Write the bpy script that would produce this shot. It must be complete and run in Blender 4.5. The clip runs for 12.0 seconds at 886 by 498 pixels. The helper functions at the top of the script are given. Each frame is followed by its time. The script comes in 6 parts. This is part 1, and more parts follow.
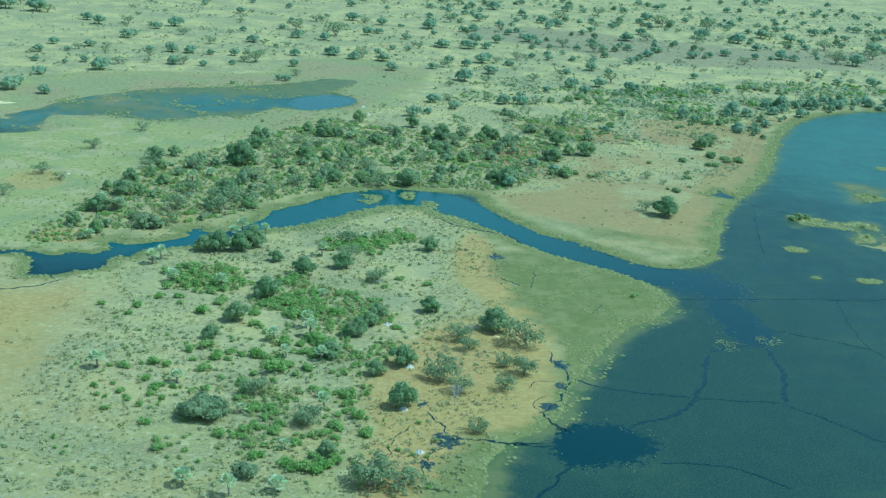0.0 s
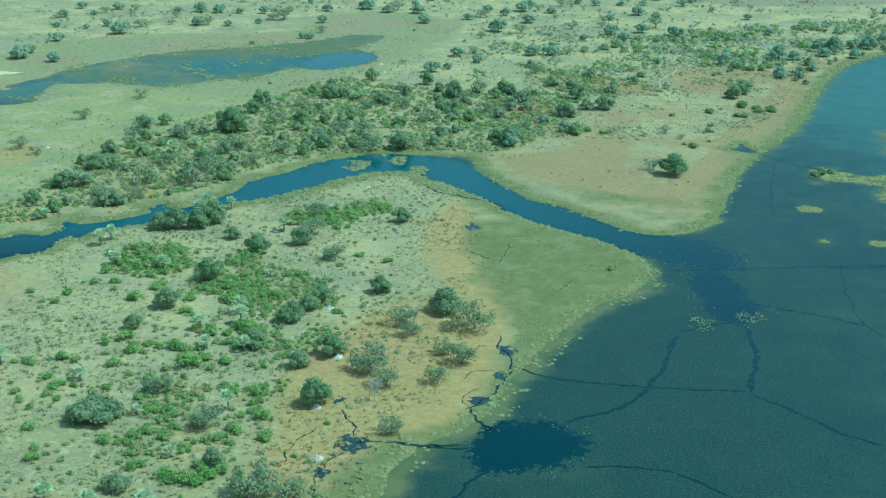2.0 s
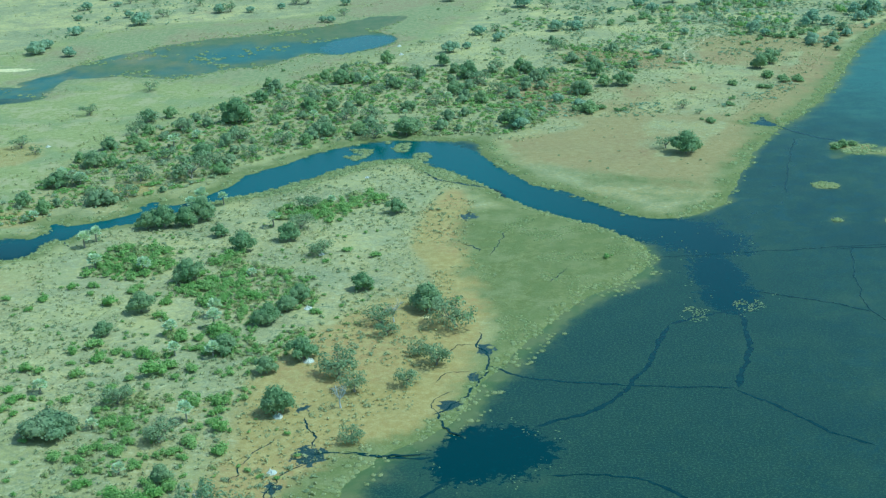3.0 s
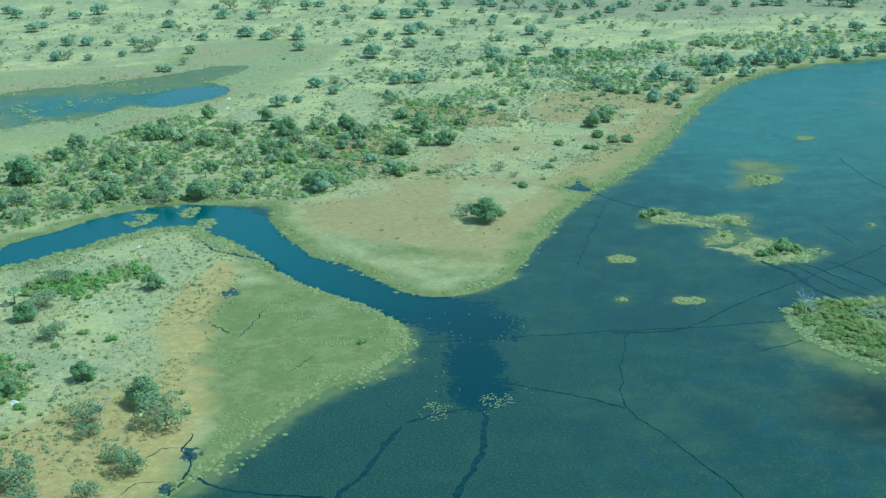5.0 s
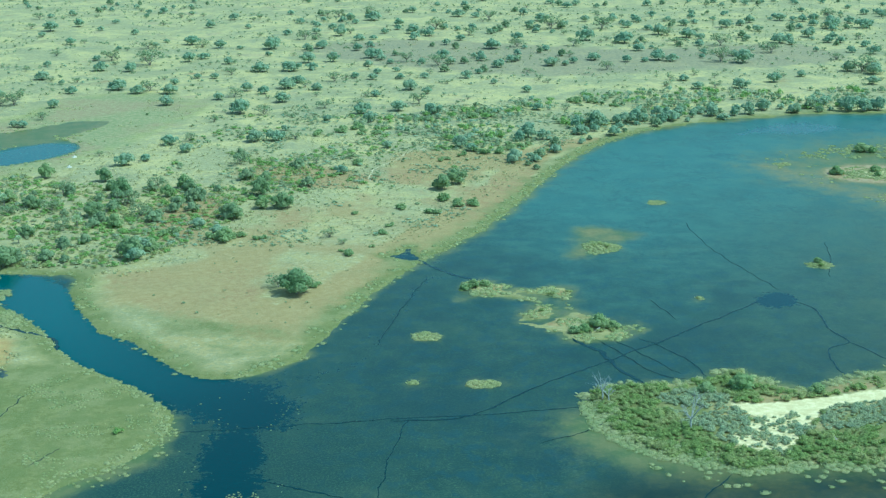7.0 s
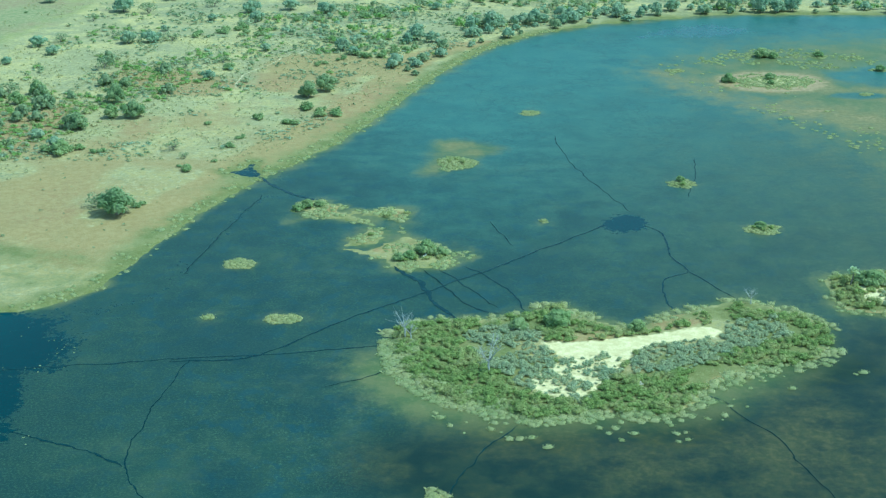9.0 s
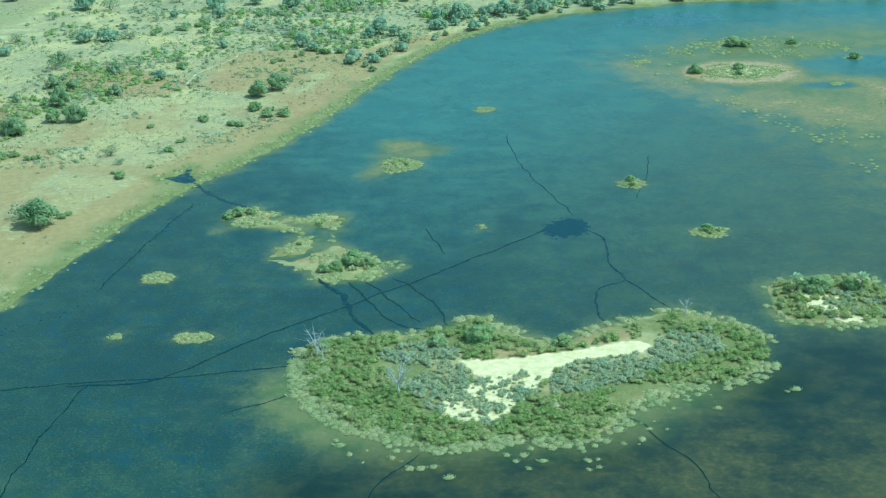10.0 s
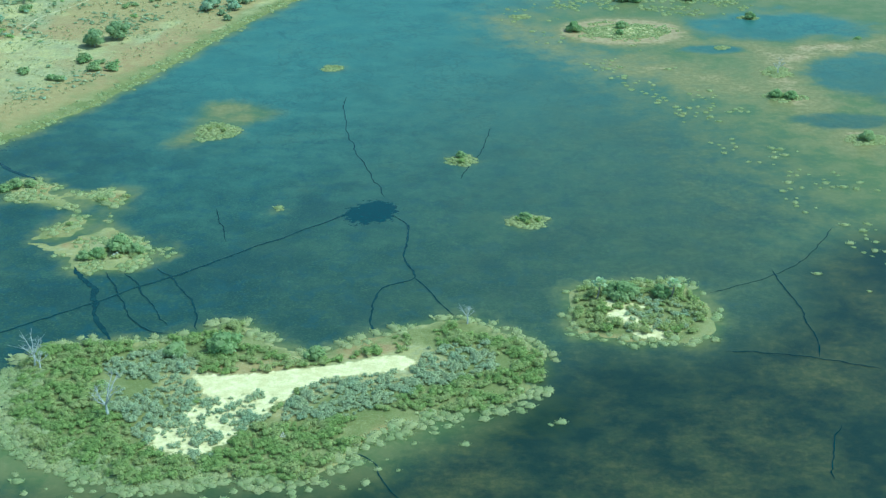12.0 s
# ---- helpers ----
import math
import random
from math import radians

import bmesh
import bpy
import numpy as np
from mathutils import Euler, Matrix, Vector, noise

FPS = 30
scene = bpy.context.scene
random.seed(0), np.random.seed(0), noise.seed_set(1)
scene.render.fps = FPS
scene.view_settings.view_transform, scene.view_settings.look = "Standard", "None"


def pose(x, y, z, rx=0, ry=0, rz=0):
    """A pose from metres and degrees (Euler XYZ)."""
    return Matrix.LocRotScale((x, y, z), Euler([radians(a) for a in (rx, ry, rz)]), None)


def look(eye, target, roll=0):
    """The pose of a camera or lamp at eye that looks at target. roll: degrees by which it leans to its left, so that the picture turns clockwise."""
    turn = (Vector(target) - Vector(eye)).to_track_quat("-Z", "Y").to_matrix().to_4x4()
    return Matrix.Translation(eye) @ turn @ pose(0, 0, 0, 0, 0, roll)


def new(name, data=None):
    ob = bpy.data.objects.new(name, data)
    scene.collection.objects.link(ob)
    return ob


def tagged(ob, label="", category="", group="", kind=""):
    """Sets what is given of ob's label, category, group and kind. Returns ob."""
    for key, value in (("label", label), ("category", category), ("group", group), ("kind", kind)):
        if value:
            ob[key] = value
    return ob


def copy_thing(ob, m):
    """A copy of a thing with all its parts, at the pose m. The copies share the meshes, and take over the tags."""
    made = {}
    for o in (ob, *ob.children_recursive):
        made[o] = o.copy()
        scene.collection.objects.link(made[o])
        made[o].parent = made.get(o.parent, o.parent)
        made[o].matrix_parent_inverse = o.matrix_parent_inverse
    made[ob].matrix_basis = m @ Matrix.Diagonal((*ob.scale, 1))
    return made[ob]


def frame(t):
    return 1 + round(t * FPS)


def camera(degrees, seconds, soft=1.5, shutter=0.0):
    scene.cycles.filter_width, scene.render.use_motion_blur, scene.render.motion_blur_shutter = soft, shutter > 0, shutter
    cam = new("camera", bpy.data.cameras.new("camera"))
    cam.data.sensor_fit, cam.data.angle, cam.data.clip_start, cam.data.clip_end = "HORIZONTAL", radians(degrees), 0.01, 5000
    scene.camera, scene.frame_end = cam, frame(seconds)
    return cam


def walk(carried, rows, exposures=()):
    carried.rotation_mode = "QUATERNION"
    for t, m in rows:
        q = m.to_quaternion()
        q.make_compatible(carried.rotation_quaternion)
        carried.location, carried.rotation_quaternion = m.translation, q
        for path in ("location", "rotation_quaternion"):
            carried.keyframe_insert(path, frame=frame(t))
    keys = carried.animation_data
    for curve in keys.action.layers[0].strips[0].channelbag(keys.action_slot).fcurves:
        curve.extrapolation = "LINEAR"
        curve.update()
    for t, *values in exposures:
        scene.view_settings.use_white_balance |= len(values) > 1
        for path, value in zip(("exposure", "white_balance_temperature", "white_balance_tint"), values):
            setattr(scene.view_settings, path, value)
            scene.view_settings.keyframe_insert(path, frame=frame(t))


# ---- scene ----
# The camera: an aircraft's passenger looking out over the wetland.
cam = camera(34.9, 12.0, soft=1.25)
PATH = [
    (0, (0.05, 0.01, 150.03), (10.51, 384.00, 38.49), 3.45),
    (0.5, (13.03, 8.90, 150.11), (16.06, 393.21, 39.22), 3.23),
    (1, (26.07, 18.22, 150.15), (22.48, 400.12, 31.21), 2.92),
    (1.5, (39.26, 28.14, 150.08), (30.23, 407.92, 24.87), 2.58),
    (2, (52.51, 38.46, 149.89), (29.24, 416.97, 22.68), 0.52),
    (2.5, (65.61, 48.69, 149.62), (26.96, 425.21, 20.27), -0.95),
    (2.7, (70.87, 52.79, 149.51), (26.97, 426.51, 13.83), -2.19),
    (4.3, (113.64, 86.86, 148.20), (67.39, 466.97, 32.56), -2.46),
    (4.5, (118.87, 91.20, 148.11), (80.60, 472.11, 32.16), -2.49),
    (5, (131.64, 101.99, 147.88), (102.55, 481.08, 23.61), -1.41),
    (5.5, (144.24, 111.96, 147.78), (116.20, 488.48, 15.71), -1.66),
    (6, (156.59, 120.28, 147.74), (132.33, 499.90, 24.05), -1.75),
    (6.5, (168.79, 127.16, 147.63), (151.56, 510.38, 34.29), -1.00),
    (7, (180.78, 133.83, 147.50), (162.96, 517.38, 35.37), -0.79),
    (7.2, (185.55, 136.83, 147.47), (168.08, 519.36, 31.88), -0.82),
    (8.8, (223.93, 163.65, 147.20), (210.42, 541.09, 15.43), -0.39),
    (9, (228.94, 167.10, 147.17), (214.91, 540.88, 5.44), -0.46),
    (9.5, (241.99, 176.54, 147.11), (221.77, 545.37, -6.36), -1.40),
    (10, (255.23, 187.56, 146.89), (234.22, 559.43, 1.05), -1.74),
    (10.5, (268.58, 199.16, 146.37), (247.38, 572.25, 3.73), -1.60),
    (11, (281.70, 210.82, 145.72), (261.17, 585.21, 6.40), -1.44),
    (11.5, (294.62, 222.82, 145.08), (274.98, 585.46, -22.58), -0.43),
    (12, (307.29, 235.10, 144.71), (287.59, 599.18, -19.80), -0.34),
]
walk(cam, [(t, look(eye, target, roll)) for t, eye, target, roll in PATH],
     exposures=[(0.0, -0.03, 4640, -27), (2.5, -0.03, 4640, -27), (4.5, 0.03, 4660, -27), (5.0, 0.08, 4660, -27), (5.5, 0.20, 4670, -27), (6.0, 0.26, 4680, -27), (6.5, 0.20, 4700, -27),
                (7.0, 0.18, 4720, -27), (9.0, 0.24, 4830, -27), (9.5, 0.31, 4830, -27), (11.0, 0.28, 4840, -27), (12.0, 0.28, 4840, -27)])

# ---- light ----
SUN_ELEVATION, SUN_AZIMUTH = radians(56), radians(93)   # azimuth clockwise from +y
world = bpy.data.worlds.new("sky")
scene.world = world
world.use_nodes = True
wn = world.node_tree.nodes
sky = wn.new("ShaderNodeTexSky")
sky.sky_type, sky.sun_disc = "NISHITA", False
sky.sun_elevation, sky.sun_rotation = SUN_ELEVATION, SUN_AZIMUTH
sky.air_density, sky.dust_density = 1.3, 1.5
world.node_tree.links.new(sky.outputs["Color"], wn["Background"].inputs["Color"])
wn["Background"].inputs["Strength"].default_value = 0.15
sun = new("sun", bpy.data.lights.new("sun", "SUN"))
sun.data.energy, sun.data.angle, sun.data.color = 3.15, radians(0.5), (1.0, 0.95, 0.87)
toward = Vector((math.sin(SUN_AZIMUTH) * math.cos(SUN_ELEVATION), math.cos(SUN_AZIMUTH) * math.cos(SUN_ELEVATION), math.sin(SUN_ELEVATION)))
sun.matrix_world = look(toward * 900 + Vector((150, 500, 0)), (150, 500, 0))


# ---- materials ----
class Nodes:
    """A short way to write node materials."""

    def __init__(self, name):
        self.m = bpy.data.materials.new(name)
        self.m.use_nodes = True
        self.t = self.m.node_tree
        self.bsdf = self.t.nodes["Principled BSDF"]

    def put(self, socket, value):
        if isinstance(value, bpy.types.NodeSocket):
            self.t.links.new(value, socket)
        elif isinstance(value, tuple):
            socket.default_value = (*value, 1.0) if len(value) == 3 and len(socket.default_value) == 4 else value
        else:
            socket.default_value = value

    def place(self):
        return self.t.nodes.new("ShaderNodeNewGeometry").outputs["Position"]

    def local(self):
        return self.t.nodes.new("ShaderNodeTexCoord").outputs["Object"]

    def noise(self, at, scale, detail=3.0, rough=0.55, warp=0.0, stretch=None):
        if stretch:
            k = self.t.nodes.new("ShaderNodeMapping")
            self.put(k.inputs["Vector"], at)
            k.inputs["Scale"].default_value = stretch
            at = k.outputs["Vector"]
        n = self.t.nodes.new("ShaderNodeTexNoise")
        self.put(n.inputs["Vector"], at)
        n.inputs["Scale"].default_value, n.inputs["Detail"].default_value = scale, detail
        n.inputs["Roughness"].default_value, n.inputs["Distortion"].default_value = rough, warp
        return n.outputs["Fac"]

    def cells(self, at, scale, what="Distance", jitter=1.0):
        n = self.t.nodes.new("ShaderNodeTexVoronoi")
        self.put(n.inputs["Vector"], at)
        n.inputs["Scale"].default_value, n.inputs["Randomness"].default_value = scale, jitter
        return n.outputs[what]

    def attr(self, name):
        n = self.t.nodes.new("ShaderNodeAttribute")
        n.attribute_name = name
        return n.outputs["Fac"]

    def math(self, kind, a, b=0.0, c=0.0):
        n = self.t.nodes.new("ShaderNodeMath")
        n.operation = kind
        for s, v in zip(n.inputs, (a, b, c)):
            self.put(s, v)
        return n.outputs[0]

    def ramp(self, v, lo, hi, a=0.0, b=1.0):
        """v from lo..hi smoothly to a..b."""
        n = self.t.nodes.new("ShaderNodeMapRange")
        n.interpolation_type = "SMOOTHSTEP"
        self.put(n.inputs[0], v)
        for i, k in ((1, lo), (2, hi), (3, a), (4, b)):
            n.inputs[i].default_value = k
        return n.outputs[0]

    def mix(self, fac, a, b):
        n = self.t.nodes.new("ShaderNodeMix")
        n.data_type = "RGBA"
        self.put(n.inputs[0], fac)
        self.put(n.inputs[6], a)
        self.put(n.inputs[7], b)
        return n.outputs[2]

    def bump(self, height, strength, distance):
        n = self.t.nodes.new("ShaderNodeBump")
        n.inputs["Strength"].default_value, n.inputs["Distance"].default_value = strength, distance
        self.put(n.inputs["Height"], height)
        self.put(self.bsdf.inputs["Normal"], n.outputs[0])

    def random(self):
        return self.t.nodes.new("ShaderNodeObjectInfo").outputs["Random"]

    def island(self):
        return self.t.nodes.new("ShaderNodeNewGeometry").outputs["Random Per Island"]

    def done(self, colour, rough=0.8, spec=0.3):
        self.put(self.bsdf.inputs["Base Color"], colour)
        self.put(self.bsdf.inputs["Roughness"], rough)
        self.put(self.bsdf.inputs["Specular IOR Level"], spec)
        return self.m


def ground_material():
    n = Nodes("dry floodplain ground")
    p = n.place()
    big, mid, fine, grain = n.noise(p, 0.012, 4), n.noise(p, 0.07, 5, 0.62), n.noise(p, 0.42, 5, 0.7), n.noise(p, 1.3, 4, 0.75)
    off_mid, off_fine = n.math("SUBTRACT", mid, 0.5), n.math("SUBTRACT", fine, 0.5)
    straw = n.mix(n.ramp(mid, 0.38, 0.62), (0.355, 0.292, 0.118), (0.400, 0.346, 0.154))
    straw = n.mix(n.ramp(big, 0.42, 0.6), straw, (0.345, 0.315, 0.125))
    straw = n.mix(n.math("MULTIPLY", n.attr("dry"), n.ramp(mid, 0.36, 0.60, 0.35, 1.0)), straw, (0.49, 0.44, 0.215))
    field = n.noise(p, 0.022, 5, 0.68, 0.3)
    meal = n.mix(n.ramp(field, 0.44, 0.54), (0.300, 0.282, 0.138), (0.50, 0.425, 0.172))
    meal = n.mix(n.ramp(field, 0.56, 0.66, 0, 0.8), meal, (0.335, 0.265, 0.155))
    straw = n.mix(n.math("MULTIPLY", n.attr("dry"), 0.8), straw, meal)
    bands = n.noise(p, 0.045, 6, 0.75, 0.3)
    straw = n.mix(n.math("MULTIPLY", n.attr("dry"), n.ramp(n.math("ADD", bands, n.math("MULTIPLY", off_fine, 0.35)), 0.51, 0.60, 0, 0.8)), straw, (0.230, 0.240, 0.138))
    # bleached soil between the tufts, and darker trampled patches
    straw = n.mix(n.ramp(fine, 0.51, 0.66, 0, 0.7), straw, n.mix(n.attr("dry"), (0.53, 0.475, 0.265), (0.59, 0.52, 0.255)))
    tuft = n.ramp(n.math("ADD", grain, n.math("MULTIPLY", off_mid, 0.5)), 0.50, 0.64)
    scrub = n.ramp(n.math("ADD", n.attr("scrub"), n.math("MULTIPLY", off_fine, 1.4)), 0.3, 0.7, 0.2, 0.85)
    # low scrub that thins out and closes up again
    cover = n.ramp(n.math("ADD", n.noise(p, 0.035, 4, 0.6), n.math("MULTIPLY", n.math("SUBTRACT", n.noise(p, 0.62, 4, 0.75), 0.5), 1.5)), 0.44, 0.60, 0, 0.62)
    straw = n.mix(cover, straw, n.mix(n.ramp(fine, 0.4, 0.6), (0.240, 0.230, 0.110), (0.325, 0.312, 0.175)))
    colour = n.mix(n.math("MULTIPLY", tuft, scrub), straw, (0.165, 0.180, 0.095))
    burnt = n.ramp(n.math("ADD", n.attr("burnt"), n.math("ADD", n.math("MULTIPLY", off_mid, 1.0), n.math("MULTIPLY", off_fine, 0.5))), 0.35, 0.75, 0, 0.75)
    colour = n.mix(burnt, colour, n.mix(n.ramp(fine, 0.42, 0.6), (0.205, 0.185, 0.120), (0.300, 0.262, 0.150)))
    rust = n.ramp(n.math("ADD", n.attr("rust"), n.math("ADD", n.math("MULTIPLY", off_mid, 1.2), n.math("MULTIPLY", n.math("SUBTRACT", n.noise(p, 0.03, 3, 0.5), 0.5), 1.6))), 0.2, 0.72, 0, 0.9)
    ochre = n.mix(n.ramp(fine, 0.38, 0.62), n.mix(n.ramp(big, 0.45, 0.58), (0.295, 0.215, 0.086), (0.292, 0.184, 0.085)), (0.345, 0.262, 0.112))
    colour = n.mix(rust, colour, n.mix(n.math("MULTIPLY", tuft, 0.25), ochre, (0.25, 0.22, 0.10)))
    yellow = n.ramp(n.math("ADD", n.attr("ochre"), n.math("MULTIPLY", off_mid, 1.1)), 0.2, 0.75, 0, 0.88)
    grass = n.mix(n.ramp(fine, 0.38, 0.62), n.mix(n.ramp(big, 0.44, 0.56), (0.345, 0.242, 0.074), (0.370, 0.230, 0.084)), (0.425, 0.318, 0.113))
    colour = n.mix(yellow, colour, n.mix(n.math("MULTIPLY", tuft, 0.25), grass, (0.25, 0.235, 0.10)))
    wet = n.ramp(n.math("ADD", n.attr("wet"), n.math("ADD", n.math("MULTIPLY", off_mid, 1.2), n.math("MULTIPLY", off_fine, 0.4))), 0.25, 0.75)
    green = n.mix(n.ramp(fine, 0.42, 0.6), (0.145, 0.156, 0.044), (0.210, 0.210, 0.070))
    green = n.mix(n.ramp(mid, 0.47, 0.62, 0, 0.7), green, (0.235, 0.230, 0.092))
    green = n.mix(n.ramp(grain, 0.56, 0.7, 0, 0.6), green, (0.285, 0.295, 0.140))
    green = n.mix(n.ramp(n.math("ADD", n.noise(p, 0.11, 4, 0.65), n.math("MULTIPLY", off_fine, 0.3)), 0.47, 0.60, 0, 0.72), green, (0.138, 0.158, 0.046))
    colour = n.mix(wet, colour, green)
    moor = n.ramp(n.math("ADD", n.attr("moor"), n.math("MULTIPLY", off_mid, 0.9)), 0.3, 0.7)
    pasture = n.mix(n.ramp(fine, 0.4, 0.62), (0.275, 0.275, 0.098), (0.340, 0.330, 0.132))
    pasture = n.mix(n.ramp(n.math("ADD", mid, n.math("MULTIPLY", off_fine, 0.5)), 0.50, 0.60, 0, 0.85), pasture, (0.40, 0.345, 0.18))
    pasture = n.mix(n.ramp(n.noise(p, 0.03, 4, 0.6), 0.50, 0.62, 0, 0.6), pasture, (0.23, 0.255, 0.12))
    colour = n.mix(n.math("MULTIPLY", moor, n.ramp(yellow, 0, 1, 1.0, 0.25)), colour, pasture)
    bog = n.ramp(n.math("ADD", n.attr("bog"), n.math("ADD", n.math("MULTIPLY", off_mid, 1.3), n.math("MULTIPLY", off_fine, 0.5))), 0.4, 0.8)
    colour = n.mix(bog, colour, n.mix(n.ramp(fine, 0.42, 0.6), n.mix(n.ramp(n.noise(p, 0.02, 4, 0.6), 0.42, 0.58), (0.225, 0.245, 0.105), (0.275, 0.215, 0.115)), (0.32, 0.295, 0.145)))
    sand = n.ramp(n.math("ADD", n.attr("sand"), n.math("ADD", n.math("MULTIPLY", off_fine, 0.9), n.math("MULTIPLY", n.math("SUBTRACT", grain, 0.5), 0.4))), 0.40, 0.58)
    white = n.mix(n.ramp(fine, 0.4, 0.65), (0.62, 0.52, 0.260), (0.77, 0.67, 0.37))
    colour = n.mix(sand, colour, n.mix(n.ramp(grain, 0.55, 0.75, 0, 0.4), white, (0.58, 0.52, 0.33)))
    crack = n.ramp(n.cells(p, 0.55, "Distance"), 0.35, 0.75, 0, 0.5)
    mud = n.ramp(n.math("ADD", n.attr("mud"), n.math("ADD", n.math("MULTIPLY", off_fine, 1.6), n.math("MULTIPLY", n.math("SUBTRACT", crack, 0.25), 0.8))), 0.52, 0.62)
    colour = n.mix(mud, colour, (0.014, 0.038, 0.038))
    grit = n.noise(p, 3.6, 3, 0.8)
    colour = n.mix(n.ramp(grit, 0.52, 0.66, 0, 0.5), colour, n.mix(0.5, colour, (0.60, 0.57, 0.40)))
    colour = n.mix(n.ramp(grit, 0.48, 0.36, 0, 0.5), colour, n.mix(0.5, colour, (0.12, 0.13, 0.06)))
    colour = n.mix(n.ramp(n.attr("under"), 0.2, 0.8), colour, (0.06, 0.075, 0.05))
    n.bump(n.math("ADD", n.math("MULTIPLY", fine, 0.5), n.math("MULTIPLY", grain, 0.5)), 0.5, 0.35)
    return n.done(colour, n.ramp(mud, 0, 1, 0.95, 0.3), 0.2)


def water_material():
    n = Nodes("lake water with weed")
    p = n.place()
    big, mid, fine = n.noise(p, 0.022, 5, 0.62), n.noise(p, 0.10, 5, 0.65), n.noise(p, 0.5, 5, 0.75)
    speck = n.noise(p, 1.7, 4, 0.85)
    off_mid, off_fine = n.math("SUBTRACT", mid, 0.5), n.math("SUBTRACT", fine, 0.5)
    weed = n.mix(n.ramp(mid, 0.35, 0.65), (0.014, 0.040, 0.033), (0.028, 0.058, 0.039))
    weed = n.mix(n.math("MULTIPLY", n.ramp(speck, 0.50, 0.60, 0, 0.85), n.ramp(n.noise(p, 0.28, 4, 0.7), 0.42, 0.62, 0.4, 1.0)), weed, (0.084, 0.128, 0.070))
    weed = n.mix(n.ramp(n.math("ADD", fine, n.math("MULTIPLY", off_mid, 0.5)), 0.54, 0.68, 0, 0.55), weed, (0.056, 0.096, 0.060))
    weed = n.mix(n.ramp(speck, 0.50, 0.36, 0, 0.5), weed, (0.010, 0.036, 0.042))
    lines = n.ramp(n.math("ABSOLUTE", n.math("SUBTRACT", n.noise(p, 0.055, 3, 0.5, 0.6), 0.5)), 0.0, 0.016, 0.45, 0.0)
    lines = n.math("MULTIPLY", lines, n.ramp(n.noise(p, 0.02, 2), 0.43, 0.53))
    # far water: distance haze and sky reflection painted as a paler, bluer base colour
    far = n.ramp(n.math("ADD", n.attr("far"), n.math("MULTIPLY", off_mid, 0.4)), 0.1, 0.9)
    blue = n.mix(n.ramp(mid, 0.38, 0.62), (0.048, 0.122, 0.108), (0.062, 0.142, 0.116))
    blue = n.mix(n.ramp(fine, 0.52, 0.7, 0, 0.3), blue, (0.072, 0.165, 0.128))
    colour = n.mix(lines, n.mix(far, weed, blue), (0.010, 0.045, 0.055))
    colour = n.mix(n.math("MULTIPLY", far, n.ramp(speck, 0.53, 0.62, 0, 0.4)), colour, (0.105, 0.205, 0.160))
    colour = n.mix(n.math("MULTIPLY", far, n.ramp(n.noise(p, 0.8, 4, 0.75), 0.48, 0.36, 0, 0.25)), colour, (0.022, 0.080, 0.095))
    mottle = n.math("MULTIPLY", n.ramp(n.math("ADD", n.noise(p, 0.17, 4, 0.65, 0.3), n.math("MULTIPLY", off_fine, 0.2)), 0.49, 0.38, 0, 0.5), n.ramp(far, 0.3, 1.0, 1.0, 0.08))
    colour = n.mix(n.math("MULTIPLY", mottle, n.ramp(n.attr("dense"), 0, 1, 1, 0.3)), colour, (0.016, 0.055, 0.070))
    # dark seams between weed rafts and pale tips of weed near the surface
    seams = n.ramp(n.math("ABSOLUTE", n.math("SUBTRACT", n.noise(p, 0.15, 4, 0.65, 0.5), 0.5)), 0.0, 0.035, 0.5, 0.0)
    colour = n.mix(n.math("MULTIPLY", seams, n.ramp(n.noise(p, 0.04, 3), 0.40, 0.56)), colour, (0.014, 0.046, 0.052))
    tips = n.math("MULTIPLY", n.ramp(n.noise(p, 0.95, 4, 0.7), 0.56, 0.68, 0, 0.6), n.ramp(n.noise(p, 0.06, 4, 0.6), 0.42, 0.6))
    colour = n.mix(tips, colour, (0.098, 0.162, 0.098))
    # darker beds of weed
    beds = n.ramp(n.math("ADD", n.noise(p, 0.03, 6, 0.68, 0.4), n.math("MULTIPLY", off_fine, 0.16)), 0.50, 0.60, 0, 0.5)
    beds = n.math("MULTIPLY", beds, n.ramp(far, 0.1, 0.8, 1.0, 0.35))
    colour = n.mix(beds, colour, n.mix(n.ramp(speck, 0.45, 0.6), (0.010, 0.032, 0.036), (0.022, 0.052, 0.046)))
    # pale brown and green shallows
    colour = n.mix(n.math("MULTIPLY", n.attr("olive"), n.ramp(mid, 0.35, 0.65, 0.45, 0.8)), colour, n.mix(n.ramp(fine, 0.4, 0.65), (0.054, 0.074, 0.034), (0.084, 0.100, 0.046)))
    # brownish and green blotches of denser weed
    colour = n.mix(n.math("MULTIPLY", n.attr("dense"), 0.6), colour, (0.009, 0.030, 0.025))
    colour = n.mix(n.math("MULTIPLY", n.attr("dense"), n.ramp(speck, 0.51, 0.57, 0, 0.55)), colour, (0.090, 0.142, 0.076))
    blotch = n.ramp(n.math("ADD", n.noise(p, 0.017, 4, 0.6), n.math("MULTIPLY", off_fine, 0.25)), 0.52, 0.70, 0, 0.38)
    colour = n.mix(n.math("MULTIPLY", blotch, n.ramp(far, 0.2, 1.0, 1.0, 0.45)), colour, n.mix(n.ramp(mid, 0.4, 0.6), (0.050, 0.092, 0.048), (0.078, 0.105, 0.052)))
    shallow = n.ramp(n.math("ADD", n.attr("shallow"), n.math("ADD", n.math("MULTIPLY", off_mid, 0.55), n.math("MULTIPLY", off_fine, 0.3))), 0.3, 0.85)
    olive = n.mix(n.ramp(mid, 0.4, 0.6), (0.104, 0.136, 0.050), (0.148, 0.156, 0.064))
